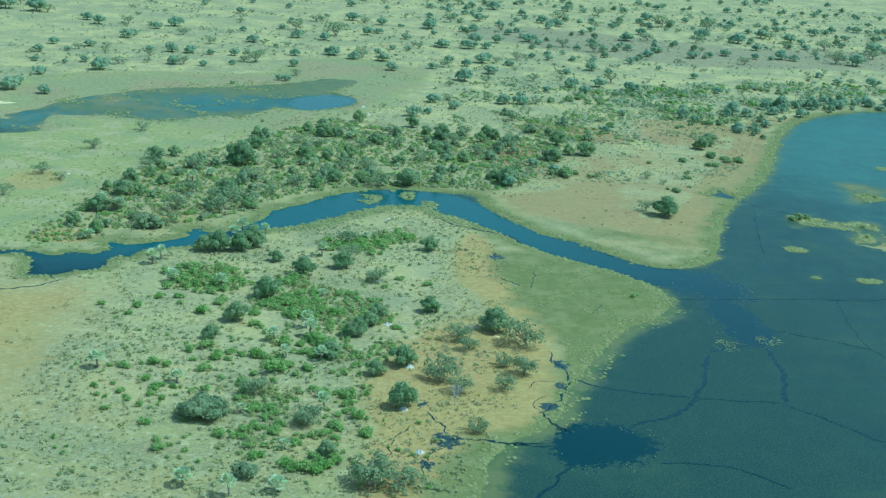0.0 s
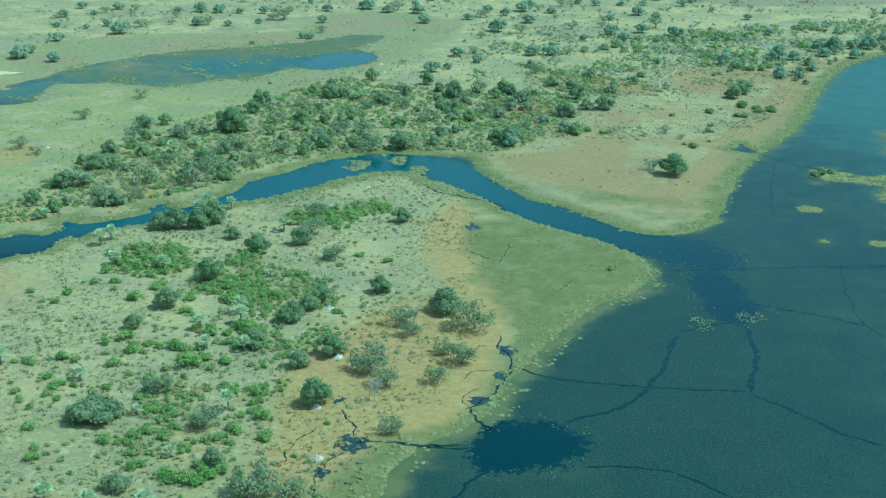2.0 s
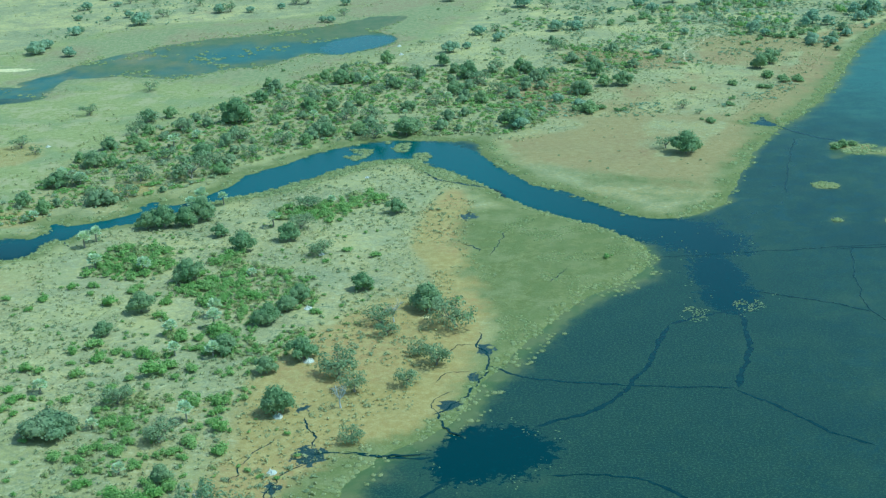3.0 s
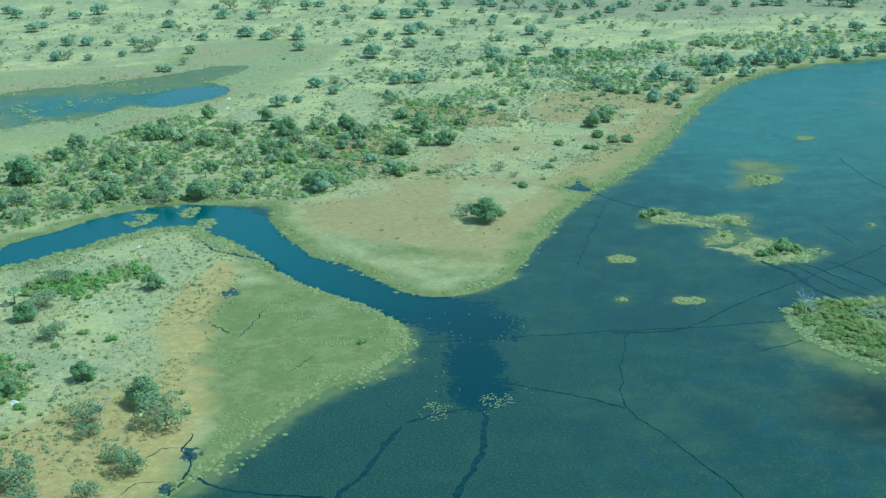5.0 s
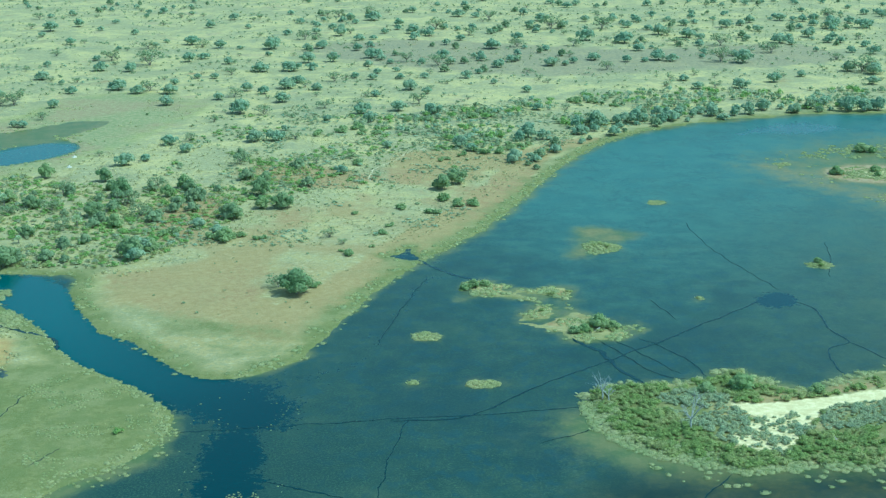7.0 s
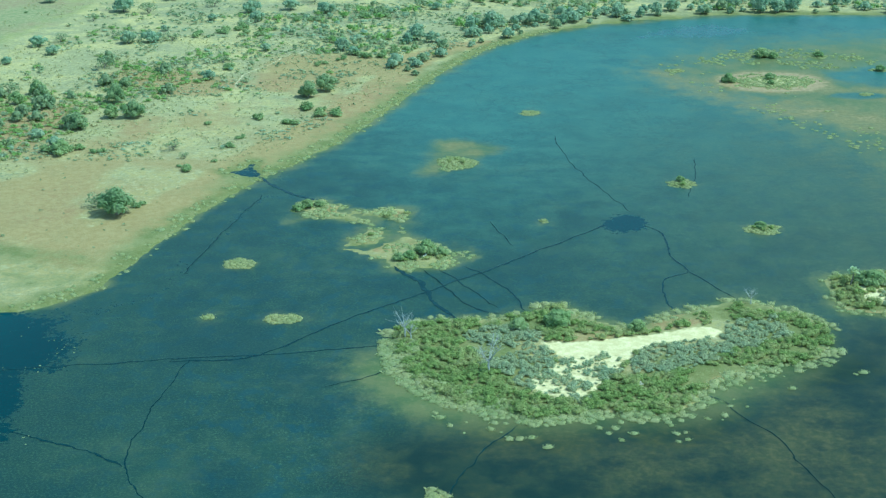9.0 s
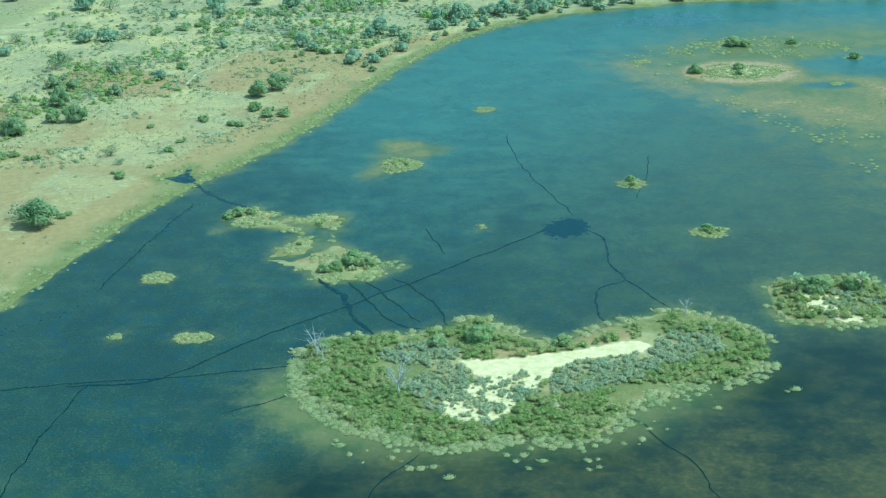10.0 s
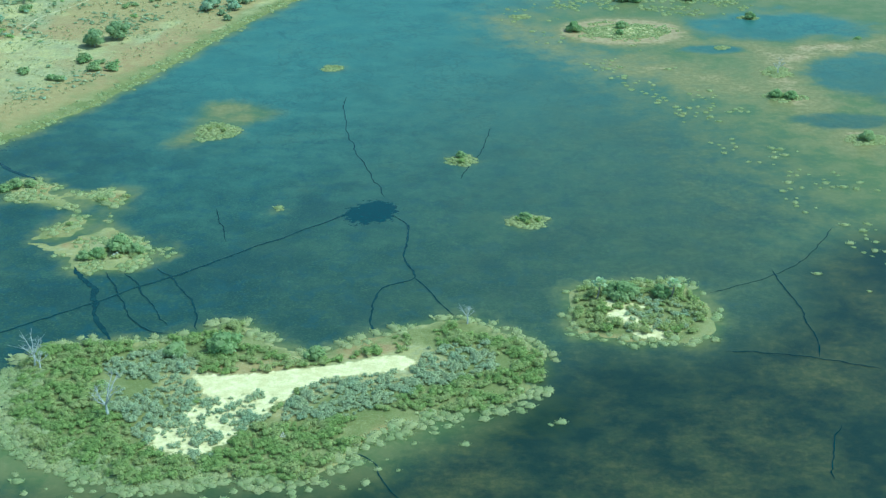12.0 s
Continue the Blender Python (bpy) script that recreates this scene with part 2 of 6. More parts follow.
    colour = n.mix(shallow, colour, n.mix(n.ramp(fine, 0.52, 0.68, 0, 0.5), olive, (0.21, 0.205, 0.095)))
    flat = n.ramp(n.math("ADD", n.attr("flat"), n.math("MULTIPLY", off_mid, 0.7)), 0.3, 0.8)
    colour = n.mix(flat, colour, n.mix(n.ramp(fine, 0.4, 0.6), (0.175, 0.160, 0.066), (0.245, 0.210, 0.096)))
    silt = n.ramp(n.math("ADD", n.attr("flat"), n.math("ADD", n.math("MULTIPLY", off_mid, 0.6), n.math("MULTIPLY", off_fine, 0.4))), 0.70, 0.92)
    colour = n.mix(silt, colour, n.mix(n.ramp(fine, 0.4, 0.62), (0.30, 0.215, 0.110), (0.385, 0.30, 0.165)))
    patch = n.ramp(n.math("ADD", n.math("MULTIPLY", big, 0.7), n.math("ADD", n.math("MULTIPLY", mid, 0.35), n.math("MULTIPLY", fine, 0.12))), 0.50, 0.78)
    murky = n.mix(patch, n.mix(n.ramp(mid, 0.4, 0.6), (0.009, 0.023, 0.016), (0.019, 0.034, 0.019)), n.mix(n.ramp(fine, 0.4, 0.65), (0.052, 0.060, 0.022), (0.088, 0.082, 0.030)))
    colour = n.mix(n.ramp(n.attr("murk"), 0.1, 0.9), colour, murky)
    opens = n.math("ADD", n.attr("open"), n.math("ADD", n.math("MULTIPLY", off_fine, 1.5), n.math("MULTIPLY", off_mid, 0.9)))
    is_open = n.ramp(opens, 0.42, 0.58)
    deep = n.mix(n.attr("river"), (0.004, 0.029, 0.032), (0.013, 0.074, 0.076))
    colour = n.mix(is_open, colour, n.mix(n.ramp(fine, 0.56, 0.72, 0, 0.25), deep, (0.03, 0.10, 0.11)))
    n.bump(n.math("ADD", fine, n.math("MULTIPLY", speck, 0.8)), 0.15, 0.2)
    n.bsdf.inputs["IOR"].default_value = 1.33
    return n.done(colour, n.ramp(is_open, 0, 1, 0.40, 0.14), n.math("MULTIPLY", n.math("MULTIPLY", n.ramp(shallow, 0, 1, 0.36, 0.16), n.ramp(flat, 0, 1, 1.0, 0.5)), n.ramp(is_open, 0, 1, 1.0, 0.7)))


def leaf_material(name, dark, light, dry, shine=0.15, thinness=0.42):
    n = Nodes(name)
    dark, light, dry = (tuple(min(1.22 * v, 0.8) for v in c) for c in (dark, light, dry))
    one, each = n.random(), n.island()
    colour = n.mix(each, dark, light)
    colour = n.mix(n.math("MULTIPLY", n.ramp(one, 0.3, 1.0), 0.5), colour, dry)
    colour = n.mix(n.ramp(n.noise(n.place(), 0.16, 3), 0.42, 0.62, 0, 0.65), colour, dry)
    colour = n.mix(n.ramp(n.noise(n.local(), 0.9, 2), 0.5, 0.75, 0, 0.3), colour, tuple(0.6 * v for v in dark))
    out = n.done(colour, 0.7, shine)
    thin = n.t.nodes.new("ShaderNodeBsdfTranslucent")
    n.put(thin.inputs["Color"], n.mix(0.4, colour, light))
    add = n.t.nodes.new("ShaderNodeMixShader")
    add.inputs[0].default_value = thinness
    n.t.links.new(n.bsdf.outputs[0], add.inputs[1])
    n.t.links.new(thin.outputs[0], add.inputs[2])
    n.t.links.new(add.outputs[0], n.t.nodes["Material Output"].inputs["Surface"])
    return out


def plain_material(name, a, b, scale, rough=0.85):
    n = Nodes(name)
    p = n.local()
    colour = n.mix(n.ramp(n.noise(p, scale, 4, 0.65), 0.35, 0.65), a, b)
    colour = n.mix(n.ramp(n.noise(p, scale * 0.2, 2), 0.4, 0.7, 0, 0.4), colour, tuple(0.6 * v for v in a))
    n.bump(n.noise(p, scale * 2, 3), 0.6, 0.1)
    return n.done(colour, rough, 0.2)


GROUND, WATER = ground_material(), water_material()
BROAD = leaf_material("dark broad leaves", (0.142, 0.212, 0.090), (0.268, 0.350, 0.172), (0.30, 0.35, 0.18))
# paler than BROAD: the haze over distant trees is put into the colour
HAZED_WOODLAND = leaf_material("mid-green woodland leaves paled for haze", (0.165, 0.238, 0.092), (0.300, 0.380, 0.165), (0.33, 0.38, 0.18))
# the blue cast is air haze over the far plain, mixed into the leaves
HAZED_SAVANNA = leaf_material("savanna leaves tinted blue-green for haze", (0.178, 0.262, 0.168), (0.320, 0.415, 0.268), (0.345, 0.40, 0.25))
ACACIA = leaf_material("grey-green thorn leaves", (0.155, 0.212, 0.108), (0.272, 0.338, 0.180), (0.30, 0.335, 0.18))
BUSHY = leaf_material("fresh green bush leaves", (0.148, 0.245, 0.060), (0.285, 0.412, 0.115), (0.32, 0.40, 0.145))
OLIVE = leaf_material("olive island bush leaves", (0.180, 0.240, 0.074), (0.330, 0.392, 0.136), (0.40, 0.39, 0.18))
SAGE = leaf_material("grey scrub leaves", (0.245, 0.300, 0.180), (0.370, 0.425, 0.270), (0.39, 0.405, 0.23))
TUSSOCK = leaf_material("olive tussock blades", (0.315, 0.322, 0.160), (0.43, 0.425, 0.225), (0.46, 0.43, 0.225))
DUSTY = leaf_material("dusty olive scrub leaves", (0.240, 0.285, 0.155), (0.345, 0.385, 0.220), (0.37, 0.375, 0.20))
FROND = leaf_material("pale palm fronds", (0.38, 0.455, 0.285), (0.59, 0.67, 0.44), (0.55, 0.58, 0.35), 0.25)
REED = leaf_material("yellow-green reed blades", (0.305, 0.340, 0.150), (0.435, 0.460, 0.225), (0.47, 0.46, 0.23), 0.1, 0.55)
STRAW = leaf_material("straw-coloured reed blades", (0.325, 0.365, 0.165), (0.450, 0.480, 0.245), (0.48, 0.465, 0.24), 0.1, 0.55)
BARK = plain_material("grey-brown bark", (0.20, 0.18, 0.14), (0.36, 0.33, 0.28), 6)
BONE = plain_material("bleached dead wood", (0.42, 0.42, 0.40), (0.60, 0.60, 0.57), 6)
CLAY = plain_material("pale termite clay", (0.52, 0.49, 0.40), (0.74, 0.71, 0.62), 3)


# ---- plan: outlines of land and water, in metres ----
PENINSULA = [(-300, 474), (-200, 478), (-165, 480), (-153, 480.8), (-147, 481), (-143, 481), (-136, 481.5), (-131, 476), (-129, 469), (-128, 458.5), (-123, 459.5), (-118.5, 461.5), (-114, 466), (-106.5, 470), (-105, 478), (-102, 485.5), (-98.5, 484), (-98, 490),
             (-96, 494.5), (-87, 500), (-77.5, 506), (-70, 515), (-57, 529), (-42, 540), (-33, 550.5), (-21, 565.5), (-13, 574), (-3, 578.5), (8, 579),
             (12, 573), (20.5, 564), (31, 552.5), (38, 543.5), (47, 528), (58, 516), (69, 506.5), (83, 492.5), (90, 483.5), (94.5, 470), (88, 451), (73, 433), (59, 402),
             (51, 379), (45, 359), (37, 345), (29, 337), (24, 322), (20, 290), (10, 220), (-40, 100), (-400, 60), (-420, 330), (-420, 450)]
FARLAND_BANK = [(-4500, 480), (-900, 480), (-350, 479), (-220, 481), (-172, 483.5), (-158, 484.8), (-150, 485.2), (-145, 485.5), (-137, 488.5), (-132.5, 485.5), (-128, 483), (-122, 484), (-122, 488.5), (-115, 487), (-111, 488), (-108, 495), (-110, 501), (-107, 504), (-104, 500.5), (-98, 503)]
FARLAND = FARLAND_BANK + [
           (-88.5, 508.5), (-83, 515), (-84, 522), (-80.5, 527), (-77, 523), (-69, 524), (-57, 549), (-56, 558),
           (-43, 574), (-33, 591), (-21, 601), (-6, 608), (9, 606), (27, 604), (32, 586), (42, 564), (54, 545), (67, 535), (81, 518),
           (92, 507), (107, 508), (120, 522), (126, 545), (135, 579), (149, 618), (170, 662), (187, 710), (202, 760), (222, 812),
           (245, 846), (279, 873), (325, 891), (381, 900), (448, 896), (600, 880), (1500, 700), (4500, 700), (4500, 4500), (-4500, 4500)]
BIG_ISLAND = [(203, 487), (203, 499), (212, 503), (220, 504), (233, 506), (240, 511), (247, 514), (255, 506), (266, 501), (273, 506),
              (286, 515), (298, 519), (307, 511), (314, 504), (316, 495), (314, 487), (308, 479), (297, 475), (286, 469), (279, 463),
              (277, 457), (271, 450), (263, 449), (254, 451), (248, 449), (238, 447), (228, 452), (218, 456), (212, 463), (206, 472)]
EAST_ISLAND = [(320, 533), (327, 538), (333, 539), (345, 540), (351, 533), (355, 520), (348, 507), (342, 507), (335, 506), (325, 509), (320, 511), (319, 521)]
REEF = [(164, 590), (168, 598), (176, 599), (183, 594), (193, 592), (202, 591), (205, 584), (204, 576), (205, 569), (214, 562), (220, 559), (222, 548), (219, 541),
        (210, 538), (202, 539), (196, 547), (187, 551), (185, 563), (189, 570), (184, 577), (175, 580), (167, 579)]
# islets: x, y, half width along x, half width along y
ISLETS = [(216, 640, 8, 9), (175, 503, 5.5, 3.6), (157, 542, 5.5, 4), (155, 504, 2, 1.6), (292, 617, 5, 5), (311, 573, 5.5, 5), (245, 580, 1.3, 1.6),
          (350, 806, 9, 5), (377, 805, 5, 4), (398, 779, 4, 3), (398, 711, 4, 3), (309, 778, 4, 3), (243, 707, 3.5, 4), (218, 414, 3.4, 4), (348, 758, 22, 14), (397, 706, 5, 5), (395, 680, 7, 5), (413, 640, 7, 6), (382, 737, 3, 3)]
POND_WEST = [(-260, 690), (-235, 712), (-205, 712), (-186, 692), (-200, 678), (-235, 676)]
POND = [(-209, 723), (-198, 745), (-187, 777), (-154, 818), (-115, 838), (-84, 858), (-58, 884), (-34, 890), (-40, 866), (-50, 842), (-36, 828), (-35, 804), (-58, 780),
        (-76, 783), (-92, 753), (-108, 752), (-128, 729), (-157, 734), (-180, 731), (-190, 724), (-187, 702), (-194, 700)]
POND_TIP = [(-71, 795), (-67, 815), (-52, 830), (-35, 824), (-38, 805), (-57, 780)]
BOG = [(-238, 804), (-209, 861), (-156, 886), (-98, 899), (-88, 960), (-52, 986), (-15, 970), (16, 940), (8, 880), (-5, 830), (-24, 785), (-43, 758), (-61, 705), (-92, 704),
       (-111, 699), (-156, 731), (-187, 738), (-215, 730)]
SHORE_RUST = [(224, 830), (208, 818), (193, 797), (187, 770), (182, 742), (174, 717), (166, 692), (155, 669), (147, 648), (139, 625), (132, 606), (124, 585), (117, 570), (107, 561)]
RUST_PATCHES = [[(130, 764), (128, 786), (135, 803), (158, 805), (187, 793), (185, 767), (171, 768), (167, 750), (145, 751), (137, 745)],
                [(63, 761), (71, 776), (101, 765), (119, 755), (109, 735), (85, 742)],
                [(43, 599), (49, 609), (64, 613), (79, 633), (94, 638), (93, 598), (102, 571), (112, 554), (113, 536), (86, 555), (73, 563), (62, 572), (48, 578)],
                [(36, 685), (41, 704), (62, 713), (61, 680), (58, 659), (47, 657)]]
NOTCH = [(136, 628.5), (141, 632), (143, 636), (144.5, 640), (146, 634), (150, 625), (145, 623.5), (141, 626)]
RIVER_MOUTH = [(84, 504), (106, 506), (124, 512), (136, 512), (122, 495), (112, 485), (99, 487), (89, 491)]
FAR_DEEP = [(288, 838), (300, 855), (312, 869), (333, 879), (350, 875), (358, 860), (347, 849), (329, 843), (310, 845)]
BROWN_HALO = [(206, 668), (218, 670), (233, 660), (228, 648), (221, 641), (212, 627), (202, 628), (206, 645)]
BROWN_STRIP = [(290, 777), (299, 790), (325, 759), (335, 735), (366, 728), (395, 706), (404, 705), (396, 672), (375, 673), (351, 688), (326, 709), (307, 737), (294, 755)]
BURNT = [(30, 1160), (110, 1205), (260, 1150), (390, 1165), (410, 1085), (300, 1050), (200, 1030), (90, 1080)]
MEADOW = [(-340, 700), (-260, 790), (-213, 856), (-156, 882), (-98, 896), (-86, 955), (-52, 980), (-15, 965), (12, 930), (4, 880), (-17, 800), (-45, 752), (-75, 705), (-110, 633), (-133, 564),
          (-128, 510), (-118, 493), (-145, 489), (-300, 484), (-400, 550)]
SAND_FLAT = [(241, 489), (249, 489), (260, 491.5), (272, 495), (282, 499), (288, 496), (282, 491.5), (271, 488.5), (264, 483.5), (262, 478.5), (258, 482), (252, 480.5), (247, 479), (243, 485)]
SAND_LOW = [(247, 479.5), (258, 483), (262, 478.5), (257, 468), (252, 459.5), (249, 456.5), (242, 458), (238, 459), (237, 467), (241, 474)]
SILVER_WEST = [(222, 494), (236, 499), (242, 491), (245, 481), (240, 473), (237, 461), (231, 470), (223, 483)]
SILVER_EAST = [(262, 478), (272, 488), (287, 494), (290, 503), (301, 504), (304, 494), (294, 487), (285, 480.5), (276, 473.5), (265, 470)]
ISLE_RUST = [[(242, 494), (250, 496), (262, 495), (253, 489)], [(270, 499), (273, 506), (280, 511), (284, 505), (277, 499)], [(271, 464), (277, 476), (286, 478), (285, 468), (277, 463)], [(298, 486), (306, 490), (309, 484), (302, 480)]]
OCHRE_EAST = [(-6, 300), (-7, 345), (-10, 374), (-1, 405), (9, 424), (20, 436), (38, 440), (46, 400), (40, 350), (22, 330), (12, 305)]
OCHRE_SPOTS = [(-160, 588, 15, 18), (-128, 506, 13, 10), (-94, 541, 9, 10), (-190, 560, 20, 14)]
OCHRE_BAND = [(30, 420), (28, 452), (18, 478), (18, 502), (20, 528), (27, 541), (35, 512), (36, 485), (46, 452), (50, 420)]
RUST_BAND = [(25, 510), (33, 504), (36, 463), (45, 433), (47, 407), (45, 372), (36, 357), (23, 344), (10, 339), (2, 351), (20, 370), (36, 386), (38, 419), (26, 462)]
TIP_GRASS = [(33, 514), (66, 511), (93, 475), (93, 457), (66, 421), (57, 391), (50, 365), (38, 340), (30, 318), (22, 300), (7, 300), (14, 330), (25, 344), (40, 360), (49, 403), (45, 433), (37, 463)]
SPIT_MARSH = [(38, 600), (49, 573), (61, 552), (82, 530), (100, 518), (116, 522), (124, 542), (109, 554), (84, 562), (64, 568), (54, 584), (42, 606)]
SPIT = [(36, 602), (65, 676), (106, 740), (142, 735), (199, 830), (198, 780), (177, 703), (144, 625), (128, 573), (109, 543), (82, 546), (51, 566)]
POOL_1 = [(103, 460), (107, 470), (116, 468), (122, 445), (122, 432), (117, 425), (110, 427), (107, 442)]
POOL_2 = [(41, 339), (47, 350), (58, 354), (67, 347), (66, 335), (58, 328), (49, 326), (42, 330)]
POOL_3 = [(264, 578), (271, 585), (275, 581), (274, 573), (267, 572)]
RIVER = [(-300, 477), (-200, 480), (-160, 482.5), (-143, 483), (-125, 471), (-112, 475), (-100, 494), (-82, 512), (-65, 524), (-40, 560), (-10, 592), (16, 587), (30, 565), (45, 540), (72, 510), (94, 497), (106, 490), (112, 482)]
TRAILS = [  # half width, then the line
    (0.6, [(117, 427), (110, 424), (103, 420), (97, 415)]),
    (0.7, [(97, 415), (91, 394), (85, 375), (78, 364), (63, 353)]),
    (0.8, [(116, 426), (117, 404), (111, 376)]),
    (0.45, [(111, 376), (120, 366), (131, 352), (139, 346)]),
    (0.4, [(50, 387), (64, 380), (85, 377), (111, 376)]),
    (0.4, [(67, 331), (79, 331), (89, 329), (100, 318)]),
    (0.45, [(46, 328), (41, 320), (38, 313), (30, 300)]),
    (0.5, [(22, 339), (37, 337), (41, 338)]),
    (0.22, [(95, 468), (127, 474), (155, 479), (180, 482), (203, 487)]),
    (0.14, [(155, 479), (152, 453), (152, 425), (162, 407), (177, 375)]),
    (0.3, [(123, 440), (140, 433), (152, 425)]),
    (0.6, [(147, 626), (161, 608), (176, 597)]),
]
TRAILS_EAST = [
    (0.4, [(150, 476), (172, 481), (189, 501), (208, 519), (232, 543), (257, 569), (264, 578)]),
    (0.18, [(273, 589), (266, 608), (259, 629), (254, 655), (252, 676)]),
    (0.35, [(275, 577), (280, 569), (280.8, 551), (284, 539), (277.4, 532), (275.4, 519.5), (277.4, 507.8)]),
    (0.25, [(284, 539), (290.6, 526), (294.6, 518.7)]),
    (0.9, [(201, 541), (208.4, 528), (214.7, 512.7), (220.2, 503)]),
    (0.28, [(214.5, 538), (222.8, 525.2), (231, 510.4)]),
    (0.28, [(221.6, 541.7), (232.3, 525.6), (238.2, 509.2)]),
    (0.22, [(236, 446), (227, 433), (221, 417), (221, 406)]),
    (0.15, [(277, 462), (282, 458), (284, 452), (291, 440), (295, 424), (300, 409)]),
    (0.12, [(353.4, 532.5), (362.5, 538.4), (369.4, 543), (379, 552.5), (390, 573)]),
]
TRAILS_FAINT = [
    (0.22, [(142, 533), (145, 557), (150, 586), (153, 605)]),
    (0.22, [(370, 546), (372, 530), (374, 514), (373, 503)]),
    (0.22, [(353, 505), (365, 503), (375, 501), (386, 498)]),
    (0.22, [(366, 456), (368, 465), (372, 475)]),
    (0.13, [(292, 603), (297, 625), (300, 647)]),
    (0.22, [(190, 463), (201, 470), (208, 478)]),
    (0.13, [(228, 579), (233, 564), (235, 557)]),
    (0.22, [(209, 539), (224, 511), (232, 508)]),
]
SAND_TRACK = [(120, 744), (119, 752), (119, 761), (120, 770), (124, 778), (128, 786), (131, 796), (132, 803), (139, 810), (145, 820), (156, 832)]
WEST_OCHRE = [(-160, 440), (-128, 452), (-100, 455), (-97, 421), (-102, 388), (-103, 350), (-135, 335), (-220, 360), (-220, 420)]
SHALLOWS = [(293, 791), (289, 765), (315, 728), (342, 674), (363, 618), (379, 573), (396, 540), (470, 520), (700, 600), (700, 850), (420, 860), (330, 830)]
MUDFLAT = [(364, 755), (391, 727), (386, 693), (399, 648), (415, 624), (423, 657), (408, 670), (413, 714), (440, 732), (446, 758), (407, 738), (388, 745), (367, 740)]
MURKY = [(318, 496), (331, 502), (349, 503), (372, 525), (395, 565), (520, 600), (560, 480), (500, 380), (300, 380), (210, 410), (205, 440), (240, 445), (285, 455)]


def curve_through(points, steps=4, closed=True):
    """A smooth line through the points."""
    p = np.array(points, float)
    n = len(p)
    out = []
    for i in range(n if closed else n - 1):
        a, b, c, d = (p[(i + k) % n] if closed else p[min(max(i + k, 0), n - 1)] for k in (-1, 0, 1, 2))
        for s in range(steps):
            t = s / steps
            out.append(0.5 * (2 * b + (c - a) * t + (2 * a - 5 * b + 4 * c - d) * t * t + (3 * b - a - 3 * c + d) * t ** 3))
    if not closed:
        out.append(p[-1])
    return np.array(out)


def to_line(x, y, line, closed):
    """The distance of points from a line."""
    best = np.full(x.shape, 1e12)
    ends = np.roll(line, -1, 0) if closed else line[1:]
    for (ax, ay), (bx, by) in zip(line, ends):
        dx, dy = bx - ax, by - ay
        s = np.clip(((x - ax) * dx + (y - ay) * dy) / max(dx * dx + dy * dy, 1e-9), 0, 1)
        np.minimum(best, (x - ax - s * dx) ** 2 + (y - ay - s * dy) ** 2, out=best)
    return np.sqrt(best)


def inside_by(x, y, outline, steps=3):
    """How far points lie inside an outline (negative outside)."""
    line = curve_through(outline, steps)
    far = to_line(x, y, line, True)
    odd = np.zeros(x.shape, bool)
    for (ax, ay), (bx, by) in zip(line, np.roll(line, -1, 0)):
        if ay != by:
            odd ^= ((ay > y) != (by > y)) & (x < (bx - ax) * (y - ay) / (by - ay) + ax)
    return np.where(odd, far, -far)


def lattice(x, y, scale, seed):
    """Smooth random values in 0..1."""
    u, v = x / scale, y / scale
    i, j = np.floor(u).astype(np.int64), np.floor(v).astype(np.int64)
    fu, fv = u - i, v - j
    fu, fv = fu * fu * (3 - 2 * fu), fv * fv * (3 - 2 * fv)

    def corner(a, b):
        h = (a * 374761393 + b * 668265263 + seed * 1274126177) & 0x7FFFFFFF
        h = ((h ^ (h >> 13)) * 1103515245) & 0x7FFFFFFF
        return ((h ^ (h >> 16)) & 0xFFFF) / 65535.0

    return (corner(i, j) * (1 - fu) + corner(i + 1, j) * fu) * (1 - fv) + (corner(i, j + 1) * (1 - fu) + corner(i + 1, j + 1) * fu) * fv


def rough(x, y, scale, seed):
    return 0.55 * lattice(x, y, scale, seed) + 0.3 * lattice(x, y, scale / 2.3, seed + 1) + 0.15 * lattice(x, y, scale / 5.1, seed + 2) - 0.5


def islets_by(x, y):
    best = np.full(x.shape, -1e6)
    for cx, cy, rx, ry in ISLETS:
        q = np.sqrt(((x - cx) / rx) ** 2 + ((y - cy) / ry) ** 2)
        np.maximum(best, (0.75 - q) * min(rx, ry), out=best)
    return best


def land_by(x, y):
    """How far points lie inside dry land (negative in water)."""
    d = np.full(x.shape, -1e6)
    for outline, trim in ((PENINSULA, 0.5), (FARLAND, 0), (BIG_ISLAND, 1.3), (EAST_ISLAND, 1.3), (REEF, 2.6)):
        np.maximum(d, inside_by(x, y, outline) - trim, out=d)
    d = np.maximum(d, islets_by(x, y))
    d = np.minimum(d, -np.maximum(inside_by(x, y, POND), inside_by(x, y, POND_WEST)))
    inlet = to_line(x, y, curve_through([(181, 588), (187, 584), (192, 582), (197, 576), (198, 570), (198, 563), (194, 557), (187, 556)], 3, False), False)
    d = np.where(inlet < 9, np.minimum(d, inlet - 3.2), d)
    d = np.minimum(d, -1.6 * inside_by(x, y, NOTCH) + 1.0)
    broken = (x > 150) & (x < 230) & (y > 530) & (y < 605)
    return d + np.where(broken, 11.0, 3.2) * rough(x, y, 9, 5) + np.where(broken, 3.5, 1.2) * rough(x, y, 2.6, 8)


